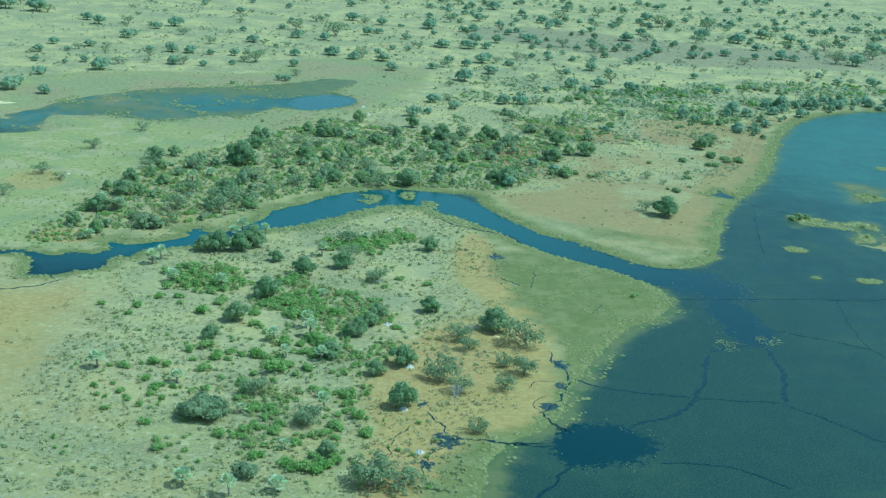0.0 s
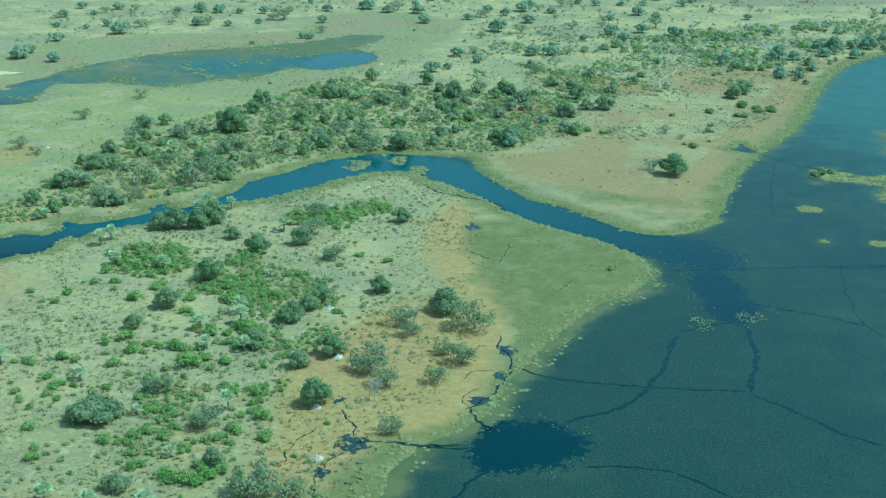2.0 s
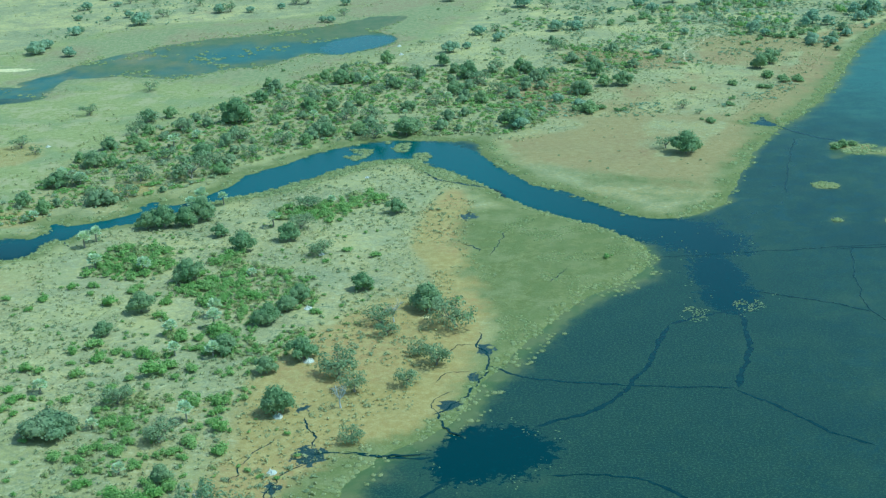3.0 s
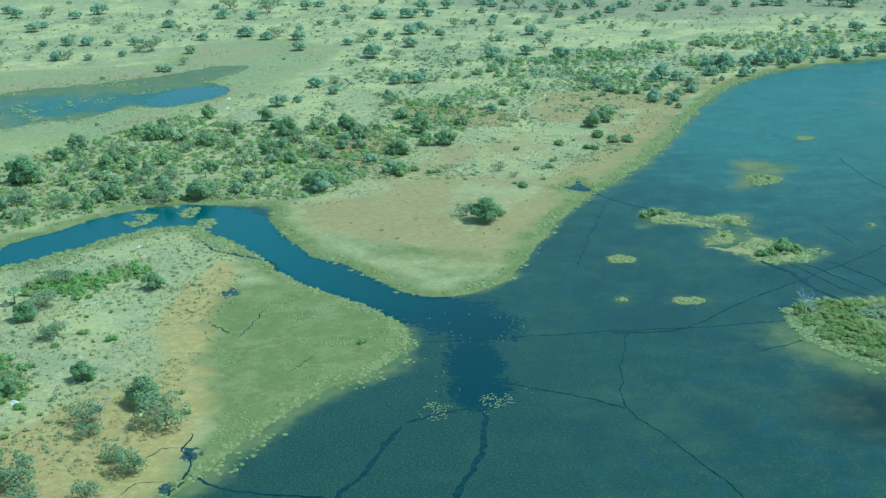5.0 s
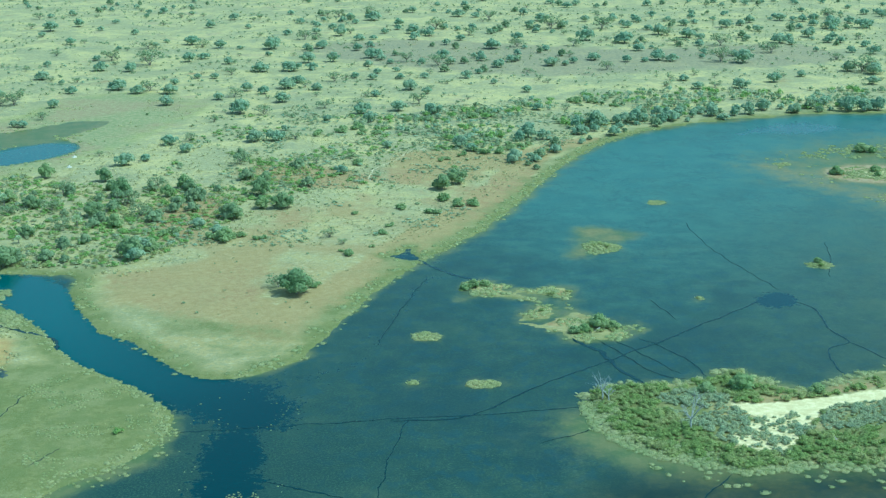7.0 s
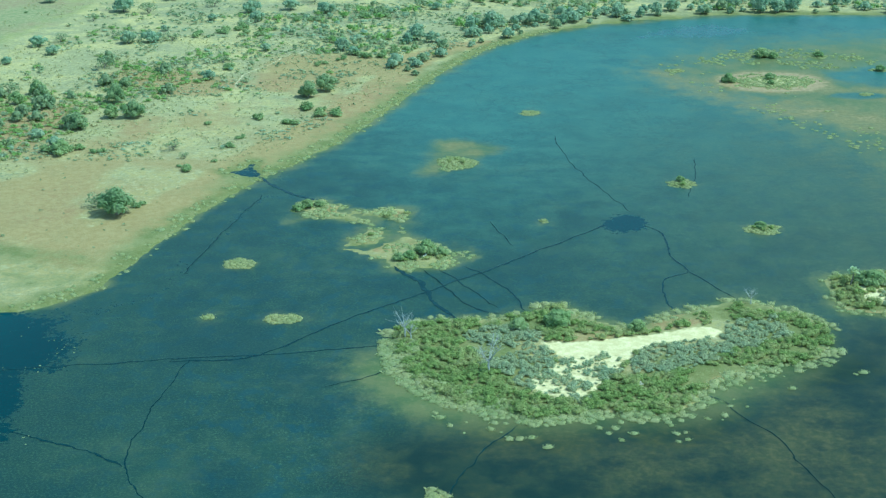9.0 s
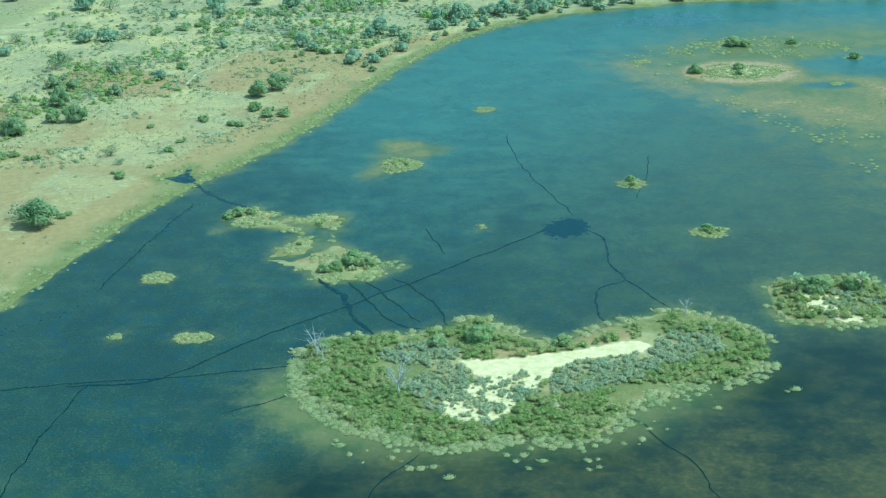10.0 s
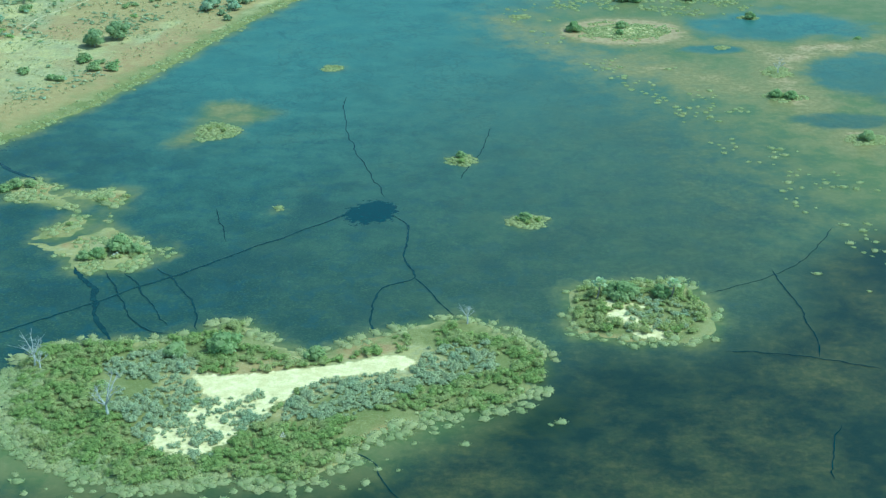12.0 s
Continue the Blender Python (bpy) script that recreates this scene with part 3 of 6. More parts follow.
def stretch(a, b, step, lo, hi, grow=1.16):
    """Grid lines, even from a to b and ever wider out to lo and hi."""
    mid = list(np.arange(a, b + 0.01, step))
    up, s = [], step
    while (up[-1] if up else mid[-1]) < hi:
        s *= grow
        up.append((up[-1] if up else mid[-1]) + s)
    down, s = [], step
    while (down[-1] if down else mid[0]) > lo:
        s *= grow
        down.append((down[-1] if down else mid[0]) - s)
    return np.array(down[::-1] + mid + up)


def sheet(name, xs, ys, height, fields, material):
    """A sheet over the grid, with values stored for its material."""
    nx, ny = len(xs), len(ys)
    x, y = np.meshgrid(xs, ys)
    co = np.stack([x, y, height], -1).reshape(-1, 3)
    k = (np.arange(ny - 1)[:, None] * nx + np.arange(nx - 1)[None]).ravel()
    quads = np.stack([k, k + 1, k + nx + 1, k + nx], 1)
    me = bpy.data.meshes.new(name)
    me.vertices.add(len(co))
    me.vertices.foreach_set("co", co.ravel())
    me.loops.add(quads.size)
    me.loops.foreach_set("vertex_index", quads.ravel().astype(np.int32))
    me.polygons.add(len(quads))
    me.polygons.foreach_set("loop_start", np.arange(0, quads.size, 4, dtype=np.int32))
    me.polygons.foreach_set("use_smooth", np.ones(len(quads), bool))
    me.update(calc_edges=True)
    for key, values in fields.items():
        a = me.attributes.new(key, "FLOAT", "POINT")
        a.data.foreach_set("value", np.ascontiguousarray(values, dtype=np.float32).ravel())
    me.materials.append(material)
    return new(name, me)


def soft(d, width):
    return np.clip(0.5 + d / width, 0, 1)


# ---- the ground and the water ----
xs, ys = stretch(-165, 450, 1.7, -4400, 4400), stretch(296, 700, 1.7, -4000, 4400, 1.05)
X, Y = np.meshgrid(xs, ys)
LAND = land_by(X, Y)
meadow, tipgrass = inside_by(X, Y, MEADOW), inside_by(X, Y, TIP_GRASS)
shore = np.exp(-np.maximum(LAND - 2, 0) / np.where(Y > 500, 10, 4.5))
fields = {
    "wet": np.maximum.reduce([soft(tipgrass, 18), 0.5 * soft(inside_by(X, Y, SPIT_MARSH) - 1, 14), 0.75 * soft(inside_by(X, Y, BIG_ISLAND) - 2, 4) * (1 - soft(inside_by(X, Y, SAND_FLAT) + 5, 6)), 0.7 * soft(inside_by(X, Y, EAST_ISLAND) - 2, 4), 0.85 * shore * np.where((X > 150) & (X < 360) & (Y < 605), 0.6, 1)]),
    "rust": np.maximum.reduce([0.36 * soft(inside_by(X, Y, SPIT), 22), 1.2 * soft(9 - to_line(X, Y, curve_through(SHORE_RUST, 3, False), False), 9), *(1.0 * soft(inside_by(X, Y, q) + 3, 18) for q in RUST_PATCHES), 0.2 * soft(inside_by(X, Y, BIG_ISLAND) - 4, 8), *(soft(inside_by(X, Y, q) + 1, 4) for q in ISLE_RUST), soft(8.5 - np.hypot((X - 335) * 0.75, (Y - 510.5) * 1.6), 4),
                               0.35 * soft(inside_by(X, Y, REEF) - 1, 5), *(0.95 * soft(4.2 - np.hypot(X - a, Y - b), 4) for a, b in ((178, 590), (199, 585), (197, 555), (207, 560)))]),
    "sand": np.maximum.reduce([soft(inside_by(X, Y, SAND_FLAT) - 0.2, 4), 0.62 * soft(inside_by(X, Y, SAND_LOW), 4), 0.85 * soft(3.6 + 8 * rough(X, Y, 5, 3) - np.minimum.reduce([np.hypot((X - a) / 1.5, Y - b) for a, b in ((333, 525), (333, 517.5), (339, 514))]), 3), soft(4 - np.hypot((X + 230) / 4, Y - 752), 4),
                               0.5 * soft(4 - np.hypot(X - 30, (Y - 421) * 0.6), 6), 0.42 * soft(1 - np.hypot((X - 348) / 17, (Y - 757) / 11), 0.5)]),
    "ochre": np.maximum.reduce([*(0.9 * soft(1 - np.hypot((X - a) / rx, (Y - b) / ry), 0.9) for a, b, rx, ry in OCHRE_SPOTS), soft(inside_by(X, Y, RUST_BAND), 14), 0.95 * soft(inside_by(X, Y, OCHRE_EAST), 16), 0.95 * soft(inside_by(X, Y, OCHRE_BAND), 9), 0.68 * soft(inside_by(X, Y, WEST_OCHRE), 45)]),
    "scrub": (0.45 + 0.9 * rough(X, Y, 45, 21)) * np.clip(1.4 - (Y - 600) / 600, 0.6, 1),
    "dry": np.maximum(np.clip((Y - 600) / 250, 0, 1), 0.5 * soft(inside_by(X, Y, [(-95, 380), (-100, 440), (-85, 490), (-45, 530), (0, 560), (20, 530), (17, 480), (10, 430), (-5, 400), (-20, 370), (-60, 350)]), 30)),
    "burnt": soft(inside_by(X, Y, BURNT), 50),
    "under": soft(-LAND - 1.5, 2),
    "moor": soft(meadow, 24) * 0.95,
    "bog": np.maximum(soft(inside_by(X, Y, POND) + 14, 26), soft(inside_by(X, Y, BOG), 60)) * 0.92,
    "mud": np.maximum.reduce([soft(r - np.hypot((X - mx) / wide, Y - my), 4) for mx, my, r, wide in ((13, 337, 5, 0.8), (8, 322, 3, 0.8), (48, 397, 4, 0.6), (42, 364, 4, 0.7), (47, 380, 3, 0.5), (7, 361, 2, 1.0), (34, 508, 4, 0.8))]),
}
height = np.where(LAND > 0, 0.12 + 0.35 * (1 - np.exp(-np.maximum(LAND, 0) / 6)), np.maximum(LAND * 0.25, -1.6) - 0.05)
height += np.where(LAND > 4, 0.5 * rough(X, Y, 14, 31), 0)
ground = tagged(sheet("ground", xs, ys, height, fields, GROUND), "dry straw and marsh-green floodplain ground with bare soil", "ground", kind="structure")

wx, wy = stretch(-165, 470, 3.5, -4400, 4400), stretch(296, 800, 3.5, -4000, 4400, 1.08)
U, V = np.meshgrid(wx, wy)
depth = land_by(U, V)
river = 13 - to_line(U, V, curve_through(RIVER, 3, False), False)
wavy = 6 * rough(U, V, 9, 44)
open_water = np.maximum.reduce([inside_by(U, V, POOL_1), inside_by(U, V, POOL_2), inside_by(U, V, NOTCH) + 2, river]) + wavy
# mask for the painted haze and sky reflection, growing with distance
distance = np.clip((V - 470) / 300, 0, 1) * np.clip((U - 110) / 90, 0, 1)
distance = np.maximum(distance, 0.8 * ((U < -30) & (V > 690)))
edge = np.exp(np.minimum(depth, 0) / np.where(U > 150, np.where((V < 480) & (U < 330), 20.0, 7.0), np.where(V < 460, 7.0, 4.0)))
ponds = np.maximum.reduce([soft(1 - np.hypot((U - cx) / rx, (V - cy) / ry) + 1.2 * rough(U, V, 14, 9), 1.3) for cx, cy, rx, ry in ((428, 702, 16, 24), (380, 735, 8, 3.5), (413, 657, 13, 6), (404, 770, 27, 18))])
water_fields = {
    "open": np.maximum.reduce([0.72 * soft(inside_by(U, V, POND_TIP) + 2, 10), soft(inside_by(U, V, POOL_3) + 1.5 + 0.5 * wavy, 9), soft(open_water, 14 + 12 * np.clip((U - 60) / 60, 0, 1) * (V > 470)), 0.62 * soft(inside_by(U, V, FAR_DEEP), 16), 0.56 * soft(inside_by(U, V, RIVER_MOUTH) + wavy, 34),
                               0.42 * soft(4 - to_line(U, V, curve_through([(124, 505), (136, 520), (143, 548), (149, 580), (155, 606)], 3, False), False) + wavy, 10)]),
    "river": np.maximum(np.clip((115 - U) / 80, 0, 1) * np.clip((V - 470) / 30, 0, 1), 0.8 * (V > 800)),
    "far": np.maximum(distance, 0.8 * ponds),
    "shallow": (1 - ponds) * np.maximum.reduce([0.9 * soft(inside_by(U, V, BIG_ISLAND) + 15, 26) * np.clip((500 - V) / 25, 0, 1), 0.95 * soft(inside_by(U, V, SHALLOWS) - 5, 110), np.where(islets_by(U, V) > -25, 0.55, np.where((V < 470) & (U < 110), 1.15, 0.8)) * edge, 0.75 * soft(inside_by(U, V, BROWN_HALO) + 2, 14), ((U < 0) & (V > 660)) * np.clip(0.50 + 0.9 * rough(U, V, 30, 3) + np.clip((V - 800) / 60, 0, 0.4) - 0.6 * soft(inside_by(U, V, POND_TIP) + 4, 10), 0, 1)]),
    "flat": (1 - ponds) * np.maximum.reduce([0.95 * soft(inside_by(U, V, MUDFLAT) + 4, 40), 0.75 * soft(inside_by(U, V, BROWN_STRIP), 40), 0.95 * soft(1 - np.hypot((U - 348) / 29, (V - 758) / 21), 0.5), 0.85 * soft(1 - np.hypot((U - 424) / 20, (V - 736) / 10), 0.5), 0.5 * soft(inside_by(U, V, BROWN_HALO), 16), ((U < 0) & (V > 660)) * np.clip(0.24 + 1.3 * rough(U, V, 24, 13) - 0.7 * soft(inside_by(U, V, POND_TIP) + 3, 8), 0, 1)]),
    "olive": np.clip((U - 235) / 120, 0, 1) * np.clip((780 - V) / 130, 0, 1),
    "dense": np.clip((170 - U) / 60, 0, 1) * np.clip((500 - V) / 40, 0, 1),
    "murk": soft(inside_by(U, V, MURKY), 30),
}
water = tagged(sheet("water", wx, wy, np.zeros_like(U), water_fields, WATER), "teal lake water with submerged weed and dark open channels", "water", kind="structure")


# ---- building helpers ----
def mesh_of(name, co, faces, material):
    me = bpy.data.meshes.new(name)
    me.from_pydata([tuple(v) for v in co], [], [tuple(f) for f in faces])
    me.materials.append(material)
    me.update()
    return me


def part(name, me, parent, label=""):
    """One mesh object under a thing or under a part."""
    ob = new(name, me)
    ob.parent = parent
    return tagged(ob, label) if label else ob


def tube(co, faces, line, radii, sides=6):
    """Adds a tapered limb along a line."""
    line = [Vector(p) for p in line]
    for i, (p, r) in enumerate(zip(line, radii)):
        ahead = (line[min(i + 1, len(line) - 1)] - line[max(i - 1, 0)]).normalized()
        side = ahead.orthogonal().normalized()
        other = ahead.cross(side)
        start = len(co)
        for k in range(sides):
            a = 2 * math.pi * k / sides
            co.append(p + (side * math.cos(a) + other * math.sin(a)) * r)
        if i:
            for k in range(sides):
                faces.append((start - sides + k, start - sides + (k + 1) % sides, start + (k + 1) % sides, start + k))


def leaf_cloud(rs, lobes, count, size, low=-0.35, sides=6, cores=None, fill=0.80):
    """Rounded clumps of foliage with leaf sprays over them (centre and half widths of each lobe)."""
    lobes = np.array(lobes, float)
    domes, quads = [], []
    for x, y, z, a, b, c in lobes[:cores] if cores is None or cores >= 0 else lobes[cores:]:
        start = sum(len(d) for d in domes)
        turn = 2 * math.pi * np.arange(sides) / sides + rs.rand()
        rings = (0.15, 0.75, 1.25, 1.9) if sides > 5 else (0.25, 0.95, 1.8)
        for polar in rings:
            swell = fill * (0.86 + 0.28 * rs.rand(sides))
            domes.append(np.stack([x + a * swell * math.sin(polar) * np.cos(turn), y + b * swell * math.sin(polar) * np.sin(turn), z + c * swell * math.cos(polar)], 1))
        for ring in range(len(rings) - 1):
            s = start + ring * sides
            quads += [(s + k, s + sides + k, s + sides + (k + 1) % sides, s + (k + 1) % sides) for k in range(sides)]
    domes = np.concatenate(domes) if domes else np.zeros((0, 3))
    weight = lobes[:, 3] * lobes[:, 4] + lobes[:, 3] * lobes[:, 5]
    pick = rs.choice(len(lobes), count, p=weight / weight.sum())
    way = rs.normal(size=(count, 3))
    way /= np.linalg.norm(way, axis=1, keepdims=True)
    way[:, 2] = np.where(way[:, 2] < low, -way[:, 2], way[:, 2])
    at = lobes[pick, :3] + way * lobes[pick, 3:] * (0.66 + 0.38 * rs.rand(count, 1))
    normal = way + 0.4 * rs.normal(size=(count, 3))
    normal[:, 2] += 0.5
    normal /= np.linalg.norm(normal, axis=1, keepdims=True)
    a = np.cross(normal, rs.normal(size=(count, 3)))
    a /= np.linalg.norm(a, axis=1, keepdims=True)
    b = np.cross(normal, a)
    s = size * (0.5 + 0.7 * rs.rand(count, 1))
    k = 0.5 + 0.45 * rs.rand(count, 1)
    co = np.stack([at + a * s, at + b * s * k + normal * s * 0.12, at - a * s * 0.8, at - b * s * k + normal * s * 0.12], 1).reshape(-1, 3)
    return np.concatenate([domes, co]), np.concatenate([np.array(quads, int).reshape(-1, 4), len(domes) + np.arange(count * 4).reshape(-1, 4)])


def thing(name, label, category, group):
    return tagged(new(name), label, category, group)


def broadleaf_tree(seed, label, group, leaves=BROAD, count=1000, spread=5.0, tall=8.0, name="broadleaf_tree", leaf=0.4):
    """A dense tree about ten metres wide."""
    rs = np.random.RandomState(seed)
    ob = thing(name, label, "tree", group)
    co, faces, lobes = [], [], []
    tube(co, faces, [(0, 0, -0.3), (0.1, 0.05, tall * 0.16), (0.2, -0.1, tall * 0.3)], [0.42, 0.3, 0.26], 7 if count > 200 else 4)
    n = rs.randint(7, 10) if count > 300 else 5
    for k in range(n):
        a = 2 * math.pi * (k + 0.6 * rs.rand()) / n
        r = spread * (0.36 + 0.36 * rs.rand())
        h = tall * (0.22 + 0.33 * rs.rand())
        tip = (r * math.cos(a), r * math.sin(a), h)
        tube(co, faces, [(0.2, -0.1, tall * 0.2), (tip[0] * 0.5, tip[1] * 0.5, h * 0.85), tip], [0.2, 0.12, 0.05], 5 if count > 200 else 3)
        w = spread * (0.26 + 0.24 * rs.rand())
        lobes.append((*tip, w, w, w * (0.75 + 0.3 * rs.rand())))
    lobes.append((0, 0, tall * 0.62, spread * 0.6, spread * 0.55, tall * 0.33))
    lobes.append((0, 0, tall * 0.32, spread * 0.7, spread * 0.7, tall * 0.3))
    part("trunk", mesh_of("trunk", co, faces, BARK), ob)
    part("crown", mesh_of("crown", *leaf_cloud(rs, lobes, count, leaf, -0.6, 7 if count > 200 else 5, None, 0.78), leaves), ob)
    return ob


def thorn_tree(seed, label, group, count=1150, name="thorn_tree"):
    """A flat-topped open tree with bare limbs below its crown."""
    rs = np.random.RandomState(seed)
    ob = thing(name, label, "tree", group)
    co, faces, lobes = [], [], []
    for s in range(rs.randint(1, 3) + 1):
        lean = rs.normal(size=2) * 0.8
        fork = (lean[0], lean[1], 1.6)
        tube(co, faces, [(0.25 * s, 0.2 * s, -0.3), (lean[0] * 0.4, lean[1] * 0.4, 0.8), fork], [0.28, 0.2, 0.17], 5)
        for k in range(5):
            a = 2 * math.pi * (k + rs.rand()) / 5
            r = 2.0 + 2.6 * rs.rand()
            tip = (fork[0] + r * math.cos(a), fork[1] + r * math.sin(a), 1.9 + 3.0 * rs.rand())
            mid = (fork[0] + r * 0.45 * math.cos(a), fork[1] + r * 0.45 * math.sin(a), 2.6)
            tube(co, faces, [fork, mid, tip], [0.13, 0.08, 0.03], 4)
            for q in range(2):
                end = (tip[0] + rs.normal() * 0.9, tip[1] + rs.normal() * 0.9, tip[2] + 0.5 * rs.rand())
                tube(co, faces, [mid, end], [0.05, 0.02], 3)
            w = 1.5 + 1.1 * rs.rand()
            lobes.append((tip[0], tip[1], tip[2] + 0.2, w, w, 1.1 + 0.6 * rs.rand()))
    part("trunk", mesh_of("trunk", co, faces, BARK), ob)
    part("crown", mesh_of("crown", *leaf_cloud(rs, lobes, count, 0.36 if count > 500 else 0.5, -0.5, cores=0), ACACIA), ob)
    return ob


def dead_tree(seed, label, group):
    """A leafless bleached tree."""
    rs = np.random.RandomState(seed)
    ob = thing("dead_tree", label, "tree", group)
    co, faces = [], []
    tube(co, faces, [(0, 0, -0.3), (0.2, 0.1, 1.4), (0.1, 0.3, 2.6)], [0.28, 0.2, 0.16], 6)
    part("trunk", mesh_of("trunk", co, faces, BONE), ob)
    for k in range(7):
        co, faces = [], []
        a = 2 * math.pi * (k + 0.7 * rs.rand()) / 7
        r, h = 1.6 + 1.6 * rs.rand(), 4.2 + 2.2 * rs.rand()
        mid = Vector((0.1 + r * 0.5 * math.cos(a), 0.3 + r * 0.5 * math.sin(a), h * 0.7))
        tip = Vector((r * math.cos(a), r * math.sin(a), h))
        tube(co, faces, [(0.1, 0.3, 2.2), mid, tip], [0.11, 0.07, 0.025], 5)
        for q in range(9):
            base = mid.lerp(tip, rs.rand())
            end = base + Vector((rs.normal() * 0.8, rs.normal() * 0.8, 0.2 + 0.9 * rs.rand()))
            tube(co, faces, [base, end], [0.035, 0.012], 3)
        part("branch", mesh_of("branch", co, faces, BONE), ob)
    return ob


def fan_palm(seed, label, group, tall=4.5):
    """A palm with stiff pleated fans on arching stalks."""
    rs = np.random.RandomState(seed)
    ob = thing("fan_palm", label, "palm", group)
    co, faces = [], []
    lean = rs.normal(size=2) * 0.25
    tube(co, faces, [(0, 0, -0.3), (lean[0], lean[1], tall * 0.4), (lean[0] * 1.5, lean[1] * 1.5, tall * 0.7), (lean[0] * 1.7, lean[1] * 1.7, tall)], [0.24, 0.17, 0.2, 0.13], 7)
    part("trunk", mesh_of("trunk", co, faces, BARK), ob)
    top = Vector((lean[0] * 1.7, lean[1] * 1.7, tall))
    co, faces = [], []
    for k in range(15):
        a, up = 2.4 * k, 1.35 - 1.5 * (k / 15)
        out = Vector((math.cos(a) * math.cos(up), math.sin(a) * math.cos(up), math.sin(up)))
        hub = top + out * (0.65 + 0.45 * rs.rand())
        tube(co, faces, [top, hub], [0.03, 0.02], 3)
        side = out.cross(Vector((0, 0, 1))).normalized()
        upper = side.cross(out)
        for q in range(9):
            b = -1.35 + 2.7 * q / 8
            ray = out * math.cos(b) + side * math.sin(b)
            c = len(co)
            length = 1.1 * (0.8 + 0.3 * rs.rand())
            across = (upper * 0.05 + (out * -math.sin(b) + side * math.cos(b)) * 0.2)
            co += [hub, hub + ray * length * 0.6 + across, hub + ray * length - Vector((0, 0, 0.12)), hub + ray * length * 0.6 - across + upper * 0.08]
            faces.append((c, c + 1, c + 2, c + 3))
    part("crown", mesh_of("crown", co, faces, FROND), ob)
    return ob


def bush(seed, label, group, leaves, name="bush", count=260, size=0.2):
    """A rounded bush about four metres wide."""
    rs = np.random.RandomState(seed)
    lobes = [(0, 0, 0.7, 1.45, 1.4, 1.15)]
    for k in range(rs.randint(4, 7) if count > 100 else (2 if count > 30 else 1)):
        a, r = 6.28 * rs.rand(), 0.7 + 0.9 * rs.rand()
        w = 0.7 + 0.5 * rs.rand()
        lobes.append((r * math.cos(a), r * math.sin(a), 0.35 + 0.6 * rs.rand(), w, w, w * 0.9))
    return tagged(new(name, mesh_of(name, *leaf_cloud(rs, lobes, count, size, -0.1, 6 if count > 110 else 5, fill=0.56), leaves)), label, "bush", group)


def termite_mound(seed, label):
    """A crumbling heap of clay with a few uneven spires."""
    rs = np.random.RandomState(seed)
    spires = [(0.15 * rs.randn(), 0.15 * rs.randn(), 0.7 + 0.4 * rs.rand(), 0.36)]
    for k in range(5):
        a, r = 6.28 * rs.rand(), 0.25 + 0.45 * rs.rand()
        spires.append((r * math.cos(a), r * math.sin(a), 0.35 + 0.75 * rs.rand(), 0.14 + 0.14 * rs.rand()))
    co, faces = [], []
    rings, sides = 9, 20
    for i in range(rings + 1):
        for k in range(sides):
            a = 2 * math.pi * k / sides
            edge = 1.15 + 0.3 * noise.noise(Vector((1.5 * math.cos(a), 1.5 * math.sin(a), seed)))
            r = edge * i / rings
            x, y = r * math.cos(a), r * math.sin(a)
            up = max(h * math.exp(-(((x - u) ** 2 + (y - v) ** 2) ** 0.5 / w)) for u, v, h, w in spires)
            up += 0.28 * (1 - i / rings) + 0.26 * noise.noise(Vector((5 * x, 5 * y, seed)))
            co.append((x, y, up if i < rings else -0.25))
        if i:
            s = i * sides
            faces += [(s - sides + k, s + k, s + (k + 1) % sides, s - sides + (k + 1) % sides) for k in range(sides)]
    return tagged(new("termite_mound", mesh_of("termite_mound", co, faces, CLAY)), label, "termite mound", "termite mounds")


def ground_at(x, y):
    """The height of the ground."""
    i = int(np.clip(np.searchsorted(xs, x) - 1, 0, len(xs) - 2))
    j = int(np.clip(np.searchsorted(ys, y) - 1, 0, len(ys) - 2))
    u, v = (x - xs[i]) / (xs[i + 1] - xs[i]), (y - ys[j]) / (ys[j + 1] - ys[j])
    h = height
    return float((h[j, i] * (1 - u) + h[j, i + 1] * u) * (1 - v) + (h[j + 1, i] * (1 - u) + h[j + 1, i + 1] * u) * v)


dice = random.Random(7)
USED = set()


def stand(kinds, x, y, size, sink=0.0):
    """One of the kinds set down at x, y; the first use of a kind takes the model itself."""
    ob = dice.choice(kinds)
    m = Matrix.LocRotScale((x, y, ground_at(x, y) - sink), Euler((0, 0, dice.uniform(0, 6.28))), (size, size, size * dice.uniform(0.85, 1.15)))
    if ob not in USED:
        USED.add(ob)
        ob.matrix_basis = m
        return ob
    made = copy_thing(ob, Matrix.LocRotScale(m.translation, m.to_quaternion(), tuple(a / b for a, b in zip(m.to_scale(), ob.scale))))
    return made


def sprinkle(count, box, gap, keep, seed):
    """Random places in a box, no two nearer than gap, where keep(x, y) holds for arrays."""
    rs = np.random.RandomState(seed)
    x0, y0, x1, y1 = box
    n = count * 12
    x, y = x0 + (x1 - x0) * rs.rand(n), y0 + (y1 - y0) * rs.rand(n)
    ok = keep(x, y)
    taken, cells = [], {}
    for a, b in zip(x[ok], y[ok]):
        c, d = int(a // gap), int(b // gap)
        near = (q for i in (-1, 0, 1) for j in (-1, 0, 1) for q in cells.get((c + i, d + j), ()))
        if all((a - p) ** 2 + (b - q) ** 2 > gap * gap for p, q in near):
            cells.setdefault((c, d), []).append((a, b))
            taken.append((float(a), float(b)))
            if len(taken) == count:
                break
    return taken


def drop_unused(kinds):
    for ob in kinds:
        if ob not in USED:
            for o in (*ob.children_recursive, ob):
                bpy.data.objects.remove(o)


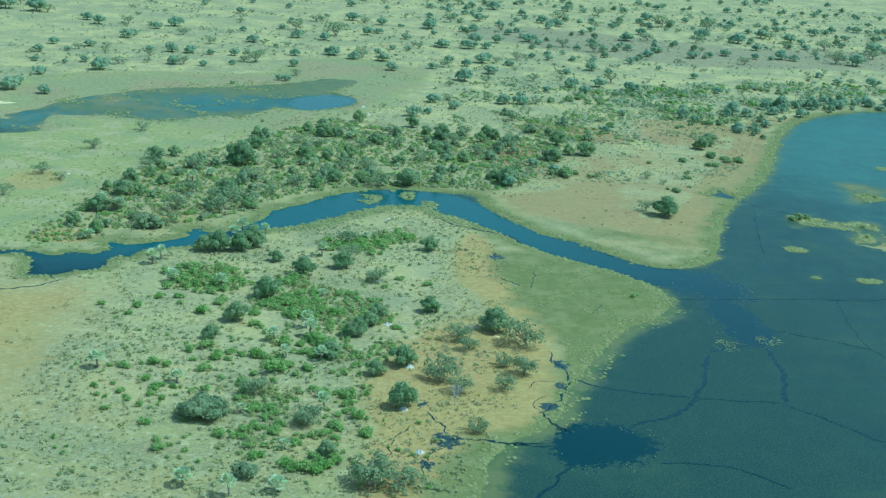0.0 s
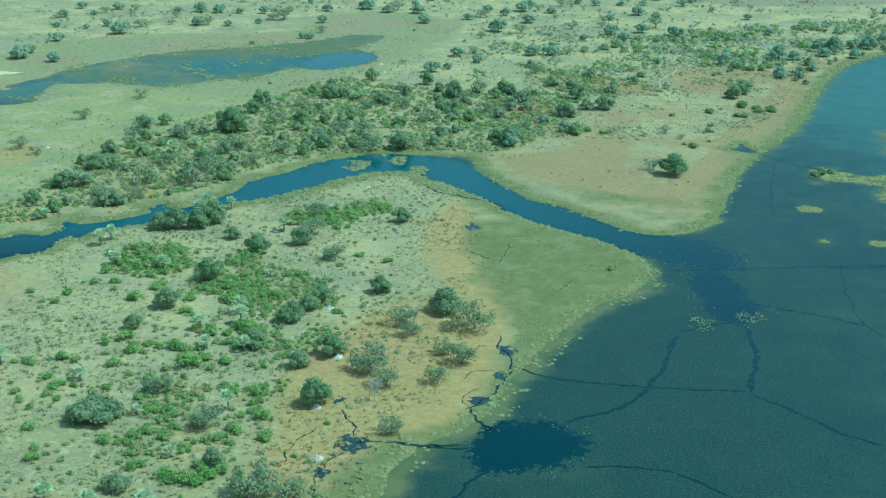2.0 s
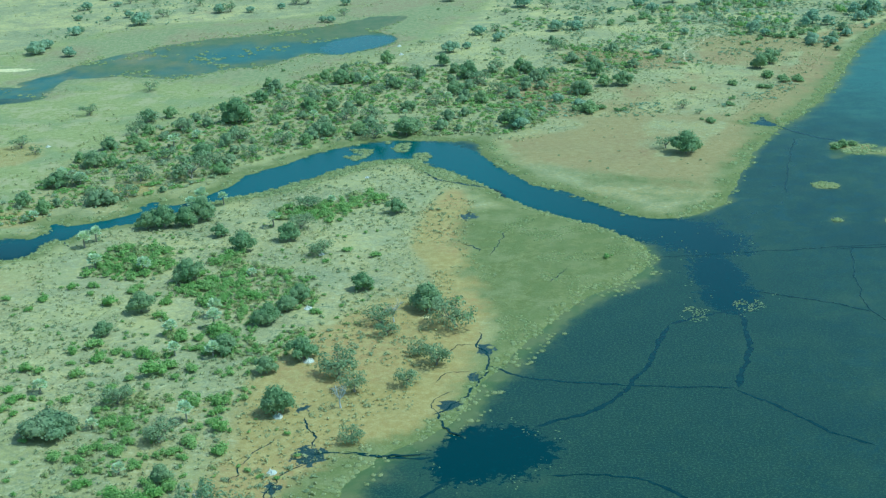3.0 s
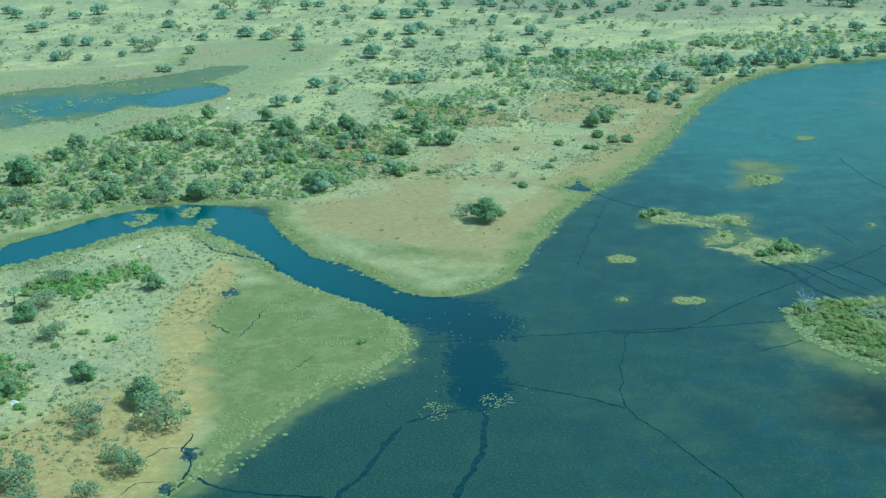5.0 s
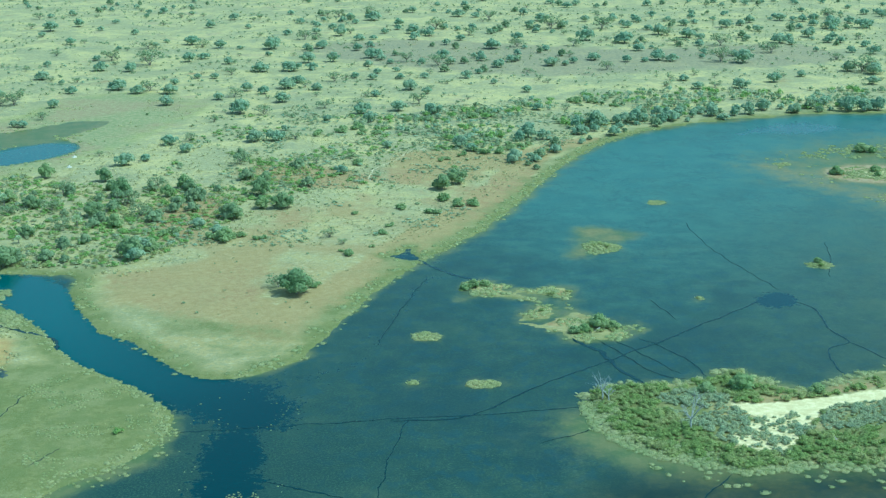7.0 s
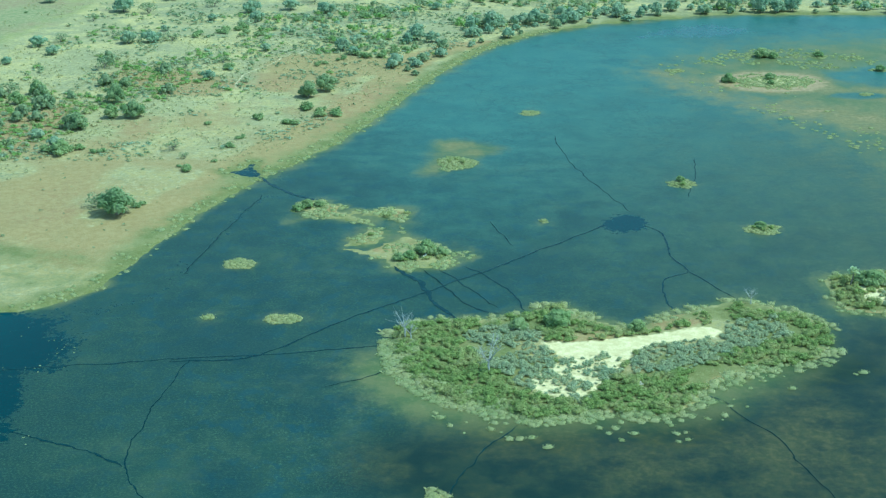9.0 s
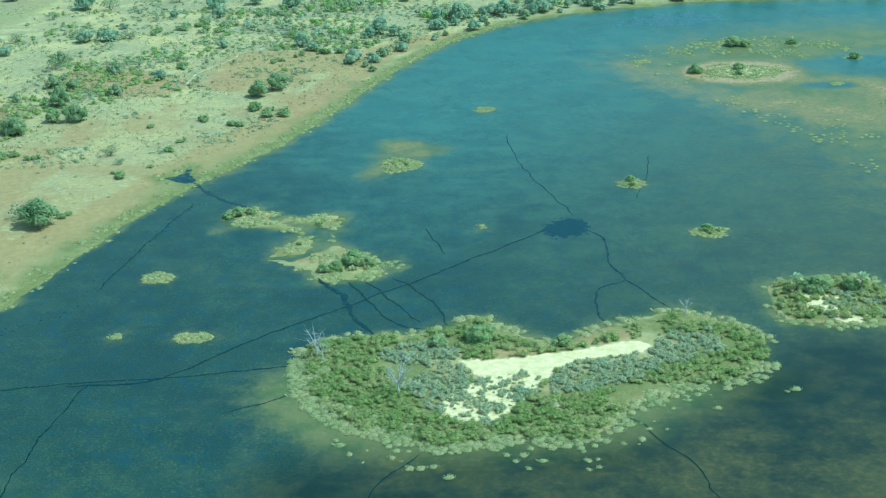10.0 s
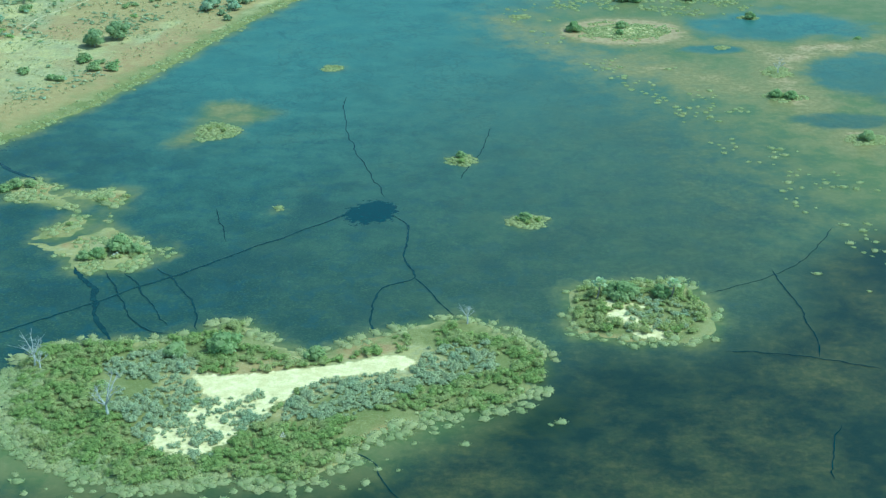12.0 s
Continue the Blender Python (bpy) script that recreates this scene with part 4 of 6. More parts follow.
def mass(name, kinds, places, label, category, lo, hi, seed, flat=1.0):
    """Plants too many to count, joined into one object with the shapes of the kinds."""
    rs = np.random.RandomState(seed)
    models = []
    for ob in kinds:
        sets = []
        for o in (ob, *ob.children):
            if o.type == "MESH":
                co = np.empty(len(o.data.vertices) * 3)
                o.data.vertices.foreach_get("co", co)
                quads = np.empty(len(o.data.loops), dtype=np.int32)
                o.data.loops.foreach_get("vertex_index", quads)
                sets.append((co.reshape(-1, 3), quads.reshape(-1, 4), o.data.materials[0]))
        models.append(sets)
    slots = list({m: None for sets in models for _, _, m in sets})
    every, faces, which, start = [], [], [], 0
    for x, y in places:
        a, s = 6.28 * rs.rand(), lo + (hi - lo) * rs.rand()
        turn = np.array([[math.cos(a), math.sin(a), 0], [-math.sin(a), math.cos(a), 0], [0, 0, flat * (0.85 + 0.3 * rs.rand())]])
        for co, quads, m in models[rs.randint(len(models))]:
            every.append(co @ turn * s + (x, y, ground_at(x, y)))
            faces.append(quads + start)
            which.append(np.full(len(quads), slots.index(m), dtype=np.int32))
            start += len(co)
    co, faces, which = np.concatenate(every), np.concatenate(faces), np.concatenate(which)
    me = bpy.data.meshes.new(name)
    me.vertices.add(len(co))
    me.vertices.foreach_set("co", co.ravel())
    me.loops.add(faces.size)
    me.loops.foreach_set("vertex_index", faces.ravel().astype(np.int32))
    me.polygons.add(len(faces))
    me.polygons.foreach_set("loop_start", np.arange(0, faces.size, 4, dtype=np.int32))
    for m in slots:
        me.materials.append(m)
    me.polygons.foreach_set("material_index", which)
    me.update(calc_edges=True)
    return tagged(new(name, me), label, category, kind="stuff")


# ---- channels worn through the weed, and creeks on the shore ----
def channel(half, line, label, seed, wander=1.6, wave=7, name="water_channel", category="water channel", material=None):
    rs = np.random.RandomState(seed)
    p = curve_through(line, 4, False)
    along = np.r_[0, np.cumsum(np.hypot(*np.diff(p, axis=0).T))]
    s = np.arange(0, along[-1], 0.6)
    x, y = np.interp(s, along, p[:, 0]), np.interp(s, along, p[:, 1])
    x += wander * rough(s, s * 0 + seed, wave, seed)
    y += wander * rough(s, s * 0 + seed, wave, seed + 9)
    tx, ty = np.gradient(x), np.gradient(y)
    k = np.hypot(tx, ty)
    nx, ny = -ty / k, tx / k
    w = [np.maximum(half * (1 + 2.4 * rough(s, s * 0 + q, 2.2, seed + q)) + 0.04 * rs.randn(len(s)), 0.08) for q in (3, 5)]
    taper = np.clip(np.minimum(s, s[-1] - s) / 2.5, 0.15, 1)
    co = []
    for i in range(len(s)):
        for sign, ww in ((1, w[0]), (-1, w[1])):
            a, b = x[i] + sign * nx[i] * ww[i] * taper[i], y[i] + sign * ny[i] * ww[i] * taper[i]
            co.append((a, b, max(0.008 + 0.004 * (seed % 60), ground_at(a, b) + 0.03)))
    faces = [(2 * i, 2 * i + 1, 2 * i + 3, 2 * i + 2) for i in range(len(s) - 1)]
    return tagged(new(name, mesh_of(name, co, faces, material or OPEN_WATER)), label, category, kind="structure")


def open_water_material():
    n = Nodes("dark open water")
    p = n.place()
    n.bump(n.noise(p, 1.5, 3), 0.15, 0.1)
    n.bsdf.inputs["IOR"].default_value = 1.33
    return n.done(n.mix(n.ramp(n.noise(p, 0.4, 3), 0.4, 0.7), (0.006, 0.027, 0.029), (0.013, 0.040, 0.040)), 0.26, 0.28)


OPEN_WATER = open_water_material()
for i, (half, line) in enumerate(TRAILS + TRAILS_EAST + TRAILS_FAINT):
    channel((0.9 if i < len(TRAILS) else 0.65) * half, line, "narrow dark animal trail worn through the water weed", 60 + i, 2.4, 7)
CREEKS = [(0.3, [(-160, 436), (-132, 440.3), (-127, 442.3), (-122, 445.5), (-117, 452), (-113, 455)]), (0.3, [(-121, 461), (-119.5, 457), (-118, 453.5)]), (0.3, [(-114, 466), (-112.5, 461)]), (0.6, [(-99, 484), (-97.5, 481), (-95.5, 478)]),
          (0.5, [(11.5, 562), (19.8, 550.5), (28.7, 546), (40.3, 539.3), (45.7, 529)]), (0.25, [(35.7, 480), (38, 476), (41.7, 472)]), (0.12, [(47.5, 493), (46, 480), (44.4, 469)])]
CREEKS_SOUTH = [(0.12, [(63, 446), (66, 452), (68, 460)]), (0.25, [(8, 357), (12, 346), (13, 340)]), (0.3, [(14, 338), (22, 339), (30, 338), (40, 339)]), (0.15, [(13, 334), (9, 327), (7, 318), (9, 308)]),
          (0.25, [(38, 359), (43, 364), (47, 372), (49, 384), (50, 392), (46, 400), (47, 408)]), (0.15, [(3, 345), (-1, 335), (-2, 322)]),
          (0.3, [(39, 360), (43, 353), (47, 347)]), (0.12, [(42, 372), (38, 366), (39, 360)]), (0.12, [(46, 383), (40, 382), (37, 375)]), (0.12, [(45, 401), (40, 398), (38, 390)])]
for i, (half, line) in enumerate(CREEKS + CREEKS_SOUTH):
    channel(half, line, "dark muddy creek cut into the ochre shore", 100 + i, 3.0, 3.5)

TRACK_SAND = plain_material("pale trodden sand", (0.46, 0.40, 0.22), (0.58, 0.51, 0.31), 0.6, 0.95)
channel(0.32, SAND_TRACK, "pale winding sand track across the dry spit", 120, 2.5, 9, "sand_track", "track", TRACK_SAND)

# simpler shapes for what is joined into masses
LITE_BUSH = [bush(s, "", "", BUSHY, count=78, size=0.32) for s in (131, 132, 133)]
LITE_OLIVE = [bush(s, "", "", OLIVE, count=230, size=0.2) for s in (134, 135, 136)]
LITE_PALE = [bush(147, "", "", OLIVE, count=78, size=0.32)]
TINY_BUSH = [bush(s, "", "", m, count=16, size=0.5) for s, m in ((141, HAZED_SAVANNA), (142, ACACIA), (143, ACACIA), (144, SAGE))]
LITE_SAGE = [bush(s, "", "", SAGE, "scrub_bush", 105, 0.23) for s in (137, 138, 139)]
LITE_DUSTY = [bush(s, "", "", DUSTY, "scrub_bush", 60, 0.3) for s in (145, 146)]
LITE_BROAD = [broadleaf_tree(s, "", "", leaves=HAZED_SAVANNA, count=90, leaf=0.95, tall=6.2, spread=5.4) for s in (111, 112, 113)]
LITE_THORN = [broadleaf_tree(s, "", "", leaves=ACACIA, count=80, leaf=0.85, tall=6.5) for s in (121, 122)]

# ---- trees and bushes of the peninsula ----
PEN_BROAD = [broadleaf_tree(s, "dense dark green broad-leaved tree on the dry peninsula", "trees on the peninsula", count=1500, leaf=0.36) for s in (11, 12, 13)]
PEN_WIDE = [broadleaf_tree(s, "wide grey-green tree on the dry peninsula", "grey trees on the peninsula", leaves=ACACIA, count=1300, leaf=0.34, tall=5.6) for s in (28, 29)]
PEN_THORN = [thorn_tree(s, "open grey-green thorn tree on the dry peninsula", "thorn trees on the peninsula") for s in (21, 22, 23)]
PEN_BUSH = [bush(s, "rounded fresh green bush on pale dry ground", "green bushes on the peninsula", BUSHY) for s in (31, 32, 33, 34)]
PEN_SAGE = [bush(s, "low grey-green scrub bush on pale dry ground", "grey scrub on the peninsula", DUSTY, "scrub_bush", 110) for s in (35, 36, 37)]
PALM = [fan_palm(s, "pale grey-green fan palm standing in dry grass", "fan palms", h) for s, h in ((41, 1.9), (42, 2.5), (43, 1.3))]
DEAD = [dead_tree(s, "leafless bleached grey tree", "dead trees") for s in (51, 52)]

PEN_TREES = [(30, 424.4, 9.4), (1.1, 389.8, 7.1), (1, 357.6, 7.8), (-6.8, 381.1, 5.4), (-7.8, 430.7, 6), (-21.1, 394, 6.5), (-45.7, 446.2, 8.1), (-73.9, 496.4, 7),
             (-68.1, 497.5, 8.2), (-61.2, 498.8, 7.8), (-56.9, 505.3, 8.7), (-46.4, 487.8, 4.8), (-35.4, 473.6, 7.8), (-52.4, 421.5, 7), (-57.9, 404.4, 5.4),
             (-16.2, 412.3, 4.8), (-13.6, 414.6, 6.2), (-10.5, 423, 5.9), (-17.2, 323.6, 5), (8.8, 440.2, 6.1), (9, 511.8, 6.2), (-22.2, 484.2, 7.1)]
PEN_GREY = [(-51.1, 344.4, 11.8), (-35.4, 310, 6.7), (-55, 345.7, 6.8), (-47.5, 347.4, 6.5)]
PEN_THORNS = [(39, 412.2, 9.5), (36.4, 387.3, 6.7), (31.3, 392.9, 4.9), (30.2, 375.3, 5), (12.6, 379.7, 9.4), (18.7, 413.8, 6.8), (21, 406.6, 5), (-6, 308.5, 9.5),
              (1.7, 310, 7.9), (-40.2, 362.4, 6.7), (-23.5, 342.2, 6.7), (-10, 469.9, 6.9), (18, 370.5, 5.8), (-22, 516.9, 6.3), (21.9, 343.8, 5.2),
              (-25.3, 344.4, 3.5), (-21.4, 495.7, 6.9)]
PEN_PALMS = [(-88.9, 476.8, 4.4), (-78.7, 458, 4.2), (-61.8, 453.8, 4.1), (-85.6, 375.9, 3.9), (-61.9, 367.9, 3.4), (-28.3, 410.4, 3.7), (-29.9, 418, 3.5),
             (-33.6, 391.2, 2.9), (-23.1, 390.6, 3.6), (-19.7, 353.3, 3.3), (-41.7, 348.9, 2.4), (-28, 326.9, 2.5), (-49.6, 303.3, 4), (-26.9, 303.2, 3.7),
             (-38, 299.2, 3.4), (-30.7, 497.5, 3.7), (-27.3, 450.9, 2.6), (-63.5, 526.4, 4.3), (-65.6, 522.9, 3.9), (-38.7, 405, 3.4)]
BUSHES_WEST = [(-85.3, 430.2, 3.3), (-86.2, 421.7, 2.5), (-96.7, 431, 2.6), (-79.5, 440.5, 3.3), (-73.4, 441.5, 3.3), (-72.5, 435, 2.2), (-63.5, 427.4, 4.6),
               (-60.2, 437.1, 4), (-58.8, 440.6, 2.9), (-58.1, 397.4, 4.7), (-62.3, 393.2, 3.3), (-53, 387.5, 4.2), (-50.5, 393.1, 3.3), (-50.1, 387, 2.3),
               (-60.1, 385.6, 2.3), (-46.5, 391.1, 2.8), (-41.7, 390.9, 4.9), (-70.6, 381, 3.6), (-67.2, 380.2, 3.2), (-78.1, 377, 3.6), (-47.6, 428.4, 3.2),
               (-46.1, 418.4, 3.8), (-55.4, 378.2, 3.8), (-35.7, 379.8, 6.4), (-33.2, 383.5, 4.2), (-35.6, 402.2, 4.7), (-30.5, 402.5, 3.3), (-26.9, 381.5, 3.8),
               (-29.3, 377, 2.5)]
BUSHES_MIDDLE = [(-28, 395.6, 3.3), (-25.4, 393.3, 2.9), (-26.2, 406.9, 5.4), (-23, 401.8, 5), (-46.6, 427.5, 2.8), (-35.6, 419.1, 2.1), (-34.3, 428, 4.2),
                 (-43.8, 368.9, 4), (-41, 376.1, 2.8), (-50.2, 372, 2.5), (-52.7, 362.9, 2.8), (-35.1, 371.7, 2.2), (-20.8, 362.8, 4.3), (-14.2, 362.2, 4.2),
                 (-24.2, 368.1, 2.2), (-27, 364.2, 1.8), (-38.4, 350.8, 3.9), (-34.8, 352.3, 3.3), (-32.3, 348, 3.2), (-43.5, 357.8, 2.7), (-15.9, 349.1, 2.6),
                 (-15.3, 341.6, 4.6), (-11.3, 349.1, 4.1), (-13.9, 352.6, 2.7), (-17.7, 337.9, 2.6), (-19.4, 336.1, 3.1), (-15.3, 334.9, 2.6), (-8.1, 338.2, 4.3)]
BUSHES_SOUTH = [(-34.1, 339.1, 2.3), (-31.8, 336.4, 4), (-30.3, 341.7, 2.9), (-37.6, 342.4, 1.7), (-39.4, 337.4, 3.5), (-36.4, 338.8, 3.2), (-25.6, 330.4, 2.8),
                (-34.4, 321.4, 3.9), (-26.9, 316.9, 4.1), (-24.4, 315.5, 4.1), (-21.9, 315.2, 4.3), (-19.4, 314.3, 4.3), (-17.6, 318.1, 4.6), (-15.1, 320.8, 4.1),
                (-19.4, 322.4, 3.6), (-75.9, 358.9, 2.8), (-73, 354.8, 2.1), (-81.5, 355.9, 1.9), (-67.3, 362.4, 3.4), (-71, 367.8, 3.2), (-65.6, 364.6, 2.5),
                (-72.4, 352.7, 2.1), (-68.5, 350.3, 2.4), (-64, 355.3, 2.4), (-66.9, 357.9, 2.8), (-62, 364, 2.2), (-57, 361.6, 2.2), (-45.8, 333.3, 4)]
BUSHES_EAST = [(-41.5, 332.8, 2.6), (-58.8, 323, 3.7), (-59.8, 328.2, 2.6), (-65.6, 338.4, 3.2), (-77.2, 346.2, 2.4), (-55.7, 341.4, 1.8), (-79, 363.9, 1.6),
               (-83.2, 361.7, 2.2), (-21.2, 432.7, 4.3), (-22.2, 422.2, 3.5), (-33.3, 438.8, 4), (-38, 446.3, 4.4), (-42.5, 451.3, 4.1), (-30.4, 431.2, 3.2),
               (-44.2, 439.7, 3.3), (-27, 406.8, 4.4), (-6.6, 463.2, 2.6), (-1.7, 473.2, 3.1), (-18.6, 452.4, 3), (0.8, 404, 2), (8.2, 468.8, 3.4),
               (31.3, 430.7, 1.6), (-1.4, 421.5, 3.1), (-21.4, 451.9, 3), (-29.9, 453.4, 3.7), (80.4, 467.3, 2.5), (41.9, 419.3, 2.2), (37.5, 431.6, 1.8)]
for x, y, w in PEN_TREES:
    stand(PEN_BROAD, x, y, w / 8.2)
for x, y, w in PEN_GREY:
    stand(PEN_WIDE, x, y, w / 9.0)
for x, y, w in PEN_THORNS:
    stand(PEN_THORN, x, y, w / 8.0)
for x, y in [(16, 361.7), (21.5, 415.3), (-4.5, 309)]:
    stand(DEAD, x, y, 0.95)
for x, y, w in PEN_PALMS:
    stand(PALM, x, y, w / 2.7)
for x, y, w in BUSHES_WEST + BUSHES_MIDDLE + BUSHES_SOUTH + BUSHES_EAST:
    stand(PEN_BUSH, x, y, w / 3.1)


THICKET_PATCHES = [(-66.7, 462.9, 18, 17), (-15.2, 514.1, 11, 14), (-37.7, 465.5, 6.7, 8), (-33, 437.5, 10.8, 13.5), (-28, 513, 6, 8), (-5, 525, 9, 9)]


def on(outline, inset=0.0):
    return lambda x, y: inside_by(x, y, outline, 2) > inset


def thicket(x, y):
    """The denser, greener patches of the peninsula along the river."""
    patch = np.minimum.reduce([np.hypot((x - cx) / rx, (y - cy) / ry) for cx, cy, rx, ry in THICKET_PATCHES])
    return (patch + 0.9 * rough(x, y, 9, 3) < 0.85) & (inside_by(x, y, PENINSULA, 2) > 5)


green = sprinkle(620, (-100, 415, 20, 570), 1.7, thicket, 71)
for x, y in green[:30]:
    stand(PEN_BUSH, x, y, dice.uniform(0.55, 1.15))
mass("small_bushes", LITE_BUSH + LITE_PALE, sprinkle(330, (-105, 298, 12, 500), 2.3, lambda x, y: on(PENINSULA, 8)(x, y) & (lattice(x, y, 13, 14) > 0.42) & (inside_by(x, y, WEST_OCHRE, 2) < -5), 74), "small green bushes dotted over dry ground", "bushes", 0.22, 0.62, 174)
mass("thicket", LITE_BUSH + LITE_BUSH + LITE_PALE, green[30:], "dense fresh green thicket near the river", "thicket", 0.6, 1.35, 171)
GREEN_BAND = [(-72, 472), (-35, 462), (-8, 448), (-2, 405), (-12, 350), (-30, 325), (-48, 340), (-38, 395), (-52, 430)]
mass("green_bushes", LITE_BUSH + LITE_PALE, sprinkle(430, (-75, 320, 5, 475), 1.7, lambda x, y: (inside_by(x, y, GREEN_BAND, 2) > 0) & (lattice(x, y, 11, 15) + 0.4 * lattice(x, y, 4, 16) > 0.70), 75), "clumps of fresh green bushes among the trees", "bushes", 0.35, 0.95, 175)
grey = sprinkle(800, (-135, 298, 40, 570), 2.0, lambda x, y: on(PENINSULA, 6)(x, y) & (lattice(x, y, 20, 6) > 0.35 + 0.2 * (x > -12)) & (x < 26) & (inside_by(x, y, WEST_OCHRE, 2) < 0), 73)
for x, y in grey[:60]:
    stand(PEN_SAGE, x, y, dice.uniform(0.25, 0.55))
mass("grey_scrub", LITE_DUSTY, grey[60:], "grey-green scrub scattered over dry ground", "scrub", 0.25, 0.7, 173, 0.7)

# ---- woodland belt north of the river ----
BELT = [(-140, 500), (-125, 498), (-100, 520), (-72, 545), (-60, 572), (-33, 601), (-1, 614), (34, 612), (53, 626), (62, 660), (77, 691), (102, 762), (60, 800), (9, 820), (-4, 800),
        (-40, 765), (-70, 715), (-105, 645), (-126, 590)]
BELT_BROAD = [broadleaf_tree(s, "dark green broad-leaved tree in the riverside woodland", "trees of the woodland belt", leaves=HAZED_WOODLAND, count=520, leaf=0.5) for s in (14, 15, 16)]
BELT_DARK = [broadleaf_tree(s, "large dark green tree in the riverside woodland", "large trees of the woodland belt", count=900, leaf=0.42) for s in (81, 82)]
BELT_THORN = [thorn_tree(s, "grey-green thorn tree in the riverside woodland", "thorn trees of the woodland belt", 480) for s in (24, 25)]
BELT_BUSH = [bush(s, "green bush in the riverside woodland", "bushes of the woodland belt", BUSHY, count=58, size=0.4) for s in (38, 39)]
belt = lambda x, y: (inside_by(x, y, BELT, 2) > 0) & (rough(x, y, 40, 12) + 0.004 * (720 - y) > -0.12)
BELT_WEST = [(-77.7, 637.1, 12.2), (-82.1, 638.4, 6.9), (-78.1, 701.2, 5.8), (-76.4, 674.6, 7.3), (-52, 662.9, 6.6), (-60, 634.4, 5.8), (-46.3, 715.5, 7.1),
             (-53.7, 716.4, 5.9), (-39.6, 711.6, 5.8), (-118.3, 641.4, 6.4), (-110.4, 648.2, 6.5), (-111.8, 619.7, 6.2), (-120.4, 595.9, 7.5), (-113.5, 606.1, 5.1),
             (-105.8, 593, 6.5), (-118.1, 570.3, 8.7), (-111.3, 571.8, 5.3), (-126.8, 578.1, 4.9), (-122.8, 544.3, 8.8), (-127.3, 544.2, 4.6), (-107.4, 534.5, 4.1),
             (-77.1, 579.3, 7.8), (-81.3, 559.4, 5.2), (-65.3, 560.9, 6.6), (-127.5, 522, 5.8), (-116.9, 512.8, 5.7), (-1.1, 614.8, 10.2), (-5.7, 654.6, 6.5)]
BELT_EAST = [(-29.1, 753.6, 7.4), (-30.8, 708.3, 6.4), (-17.1, 698, 6.3), (-44.5, 710.3, 7.6), (-48.8, 656.2, 7), (-39.5, 658.5, 6), (-28.6, 666.2, 6),
             (-21.4, 616.6, 7.1), (-33.9, 613.7, 7.6), (-40.6, 601.6, 6), (12, 684.1, 7.9), (7.7, 730.2, 6), (15.6, 717.8, 10), (39.2, 732.8, 7.2),
             (43.4, 726.6, 6.6), (35.6, 717.4, 6.5), (25.6, 668.4, 6.6), (44, 626.1, 9.3), (39.2, 635, 6.3), (48.4, 634.9, 6.3), (73.2, 744.9, 5.5),
             (70.7, 680.8, 7.9), (79.3, 697.2, 6.3), (88, 698, 8.7), (73.4, 649.8, 7), (75.5, 719.4, 8.9), (0.1, 746.2, 6.7)]
BELT_PALE = [(-93.7, 551.3, 7), (-92.5, 578.9, 6.3), (-75, 555.3, 10.2), (-71.4, 571.8, 7.2), (-117.6, 546.3, 6), (-97.2, 623.2, 6.8), (-116.6, 618.5, 6.2),
             (-60.8, 655.7, 6), (-24.7, 687.9, 5.7), (-11.5, 722.1, 6.5), (20.7, 702.4, 7.5), (5, 665.8, 6), (-30.3, 639.2, 6.9), (-13.6, 609.8, 7.6),
             (-50.5, 601.5, 6.5), (-58.6, 584.4, 5.8), (-68.6, 607.9, 6.1), (-46.7, 682.3, 6.2), (27.2, 732.5, 6), (55.3, 779.2, 6.4), (-102.3, 525.4, 5.8),
             (-92.6, 531.5, 5.4), (31.6, 685.2, 6.2), (-7.9, 692.3, 6.3), (-19.9, 641.7, 6.4), (-55.7, 689.3, 5.7)]
BELT_PALMS = [(-121.9, 545.4, 4.6), (-115.9, 546.6, 4.6), (-88.3, 609.8, 4.1), (-94.2, 596.7, 4.5), (-44.9, 640.4, 3.7), (10.5, 667.2, 3.8), (-31, 702.6, 3.5),
              (-87, 482.7, 3.7), (-54.2, 522.7, 3.1), (-117.5, 506.4, 3), (-5.5, 645.2, 2.7), (-15.5, 522.3, 2.6)]
for i, (x, y, w) in enumerate(BELT_WEST + BELT_EAST):
    stand(BELT_DARK if w > 7.4 or i % 3 == 0 else BELT_BROAD, x, y, w / 8.6)
for x, y, w in BELT_PALE:
    stand(BELT_THORN, x, y, w / 7.5)
for x, y, w in BELT_PALMS:
    stand(PALM, x, y, w / 2.7)
mass("woodland_bushes", BELT_BUSH + LITE_PALE + LITE_DUSTY[:1], sprinkle(2100, (-145, 490, 110, 830), 2.0, lambda x, y: belt(x, y) & (rough(x, y, 16, 57) > -0.24), 83), "green bushes filling the riverside woodland", "thicket", 0.45, 1.1, 183, 0.75)
mass("woodland_scrub", LITE_SAGE + LITE_SAGE + LITE_THORN, sprinkle(300, (-145, 490, 110, 830), 3.0, belt, 84), "grey-green bushes filling the riverside woodland", "scrub", 0.35, 0.95, 184)

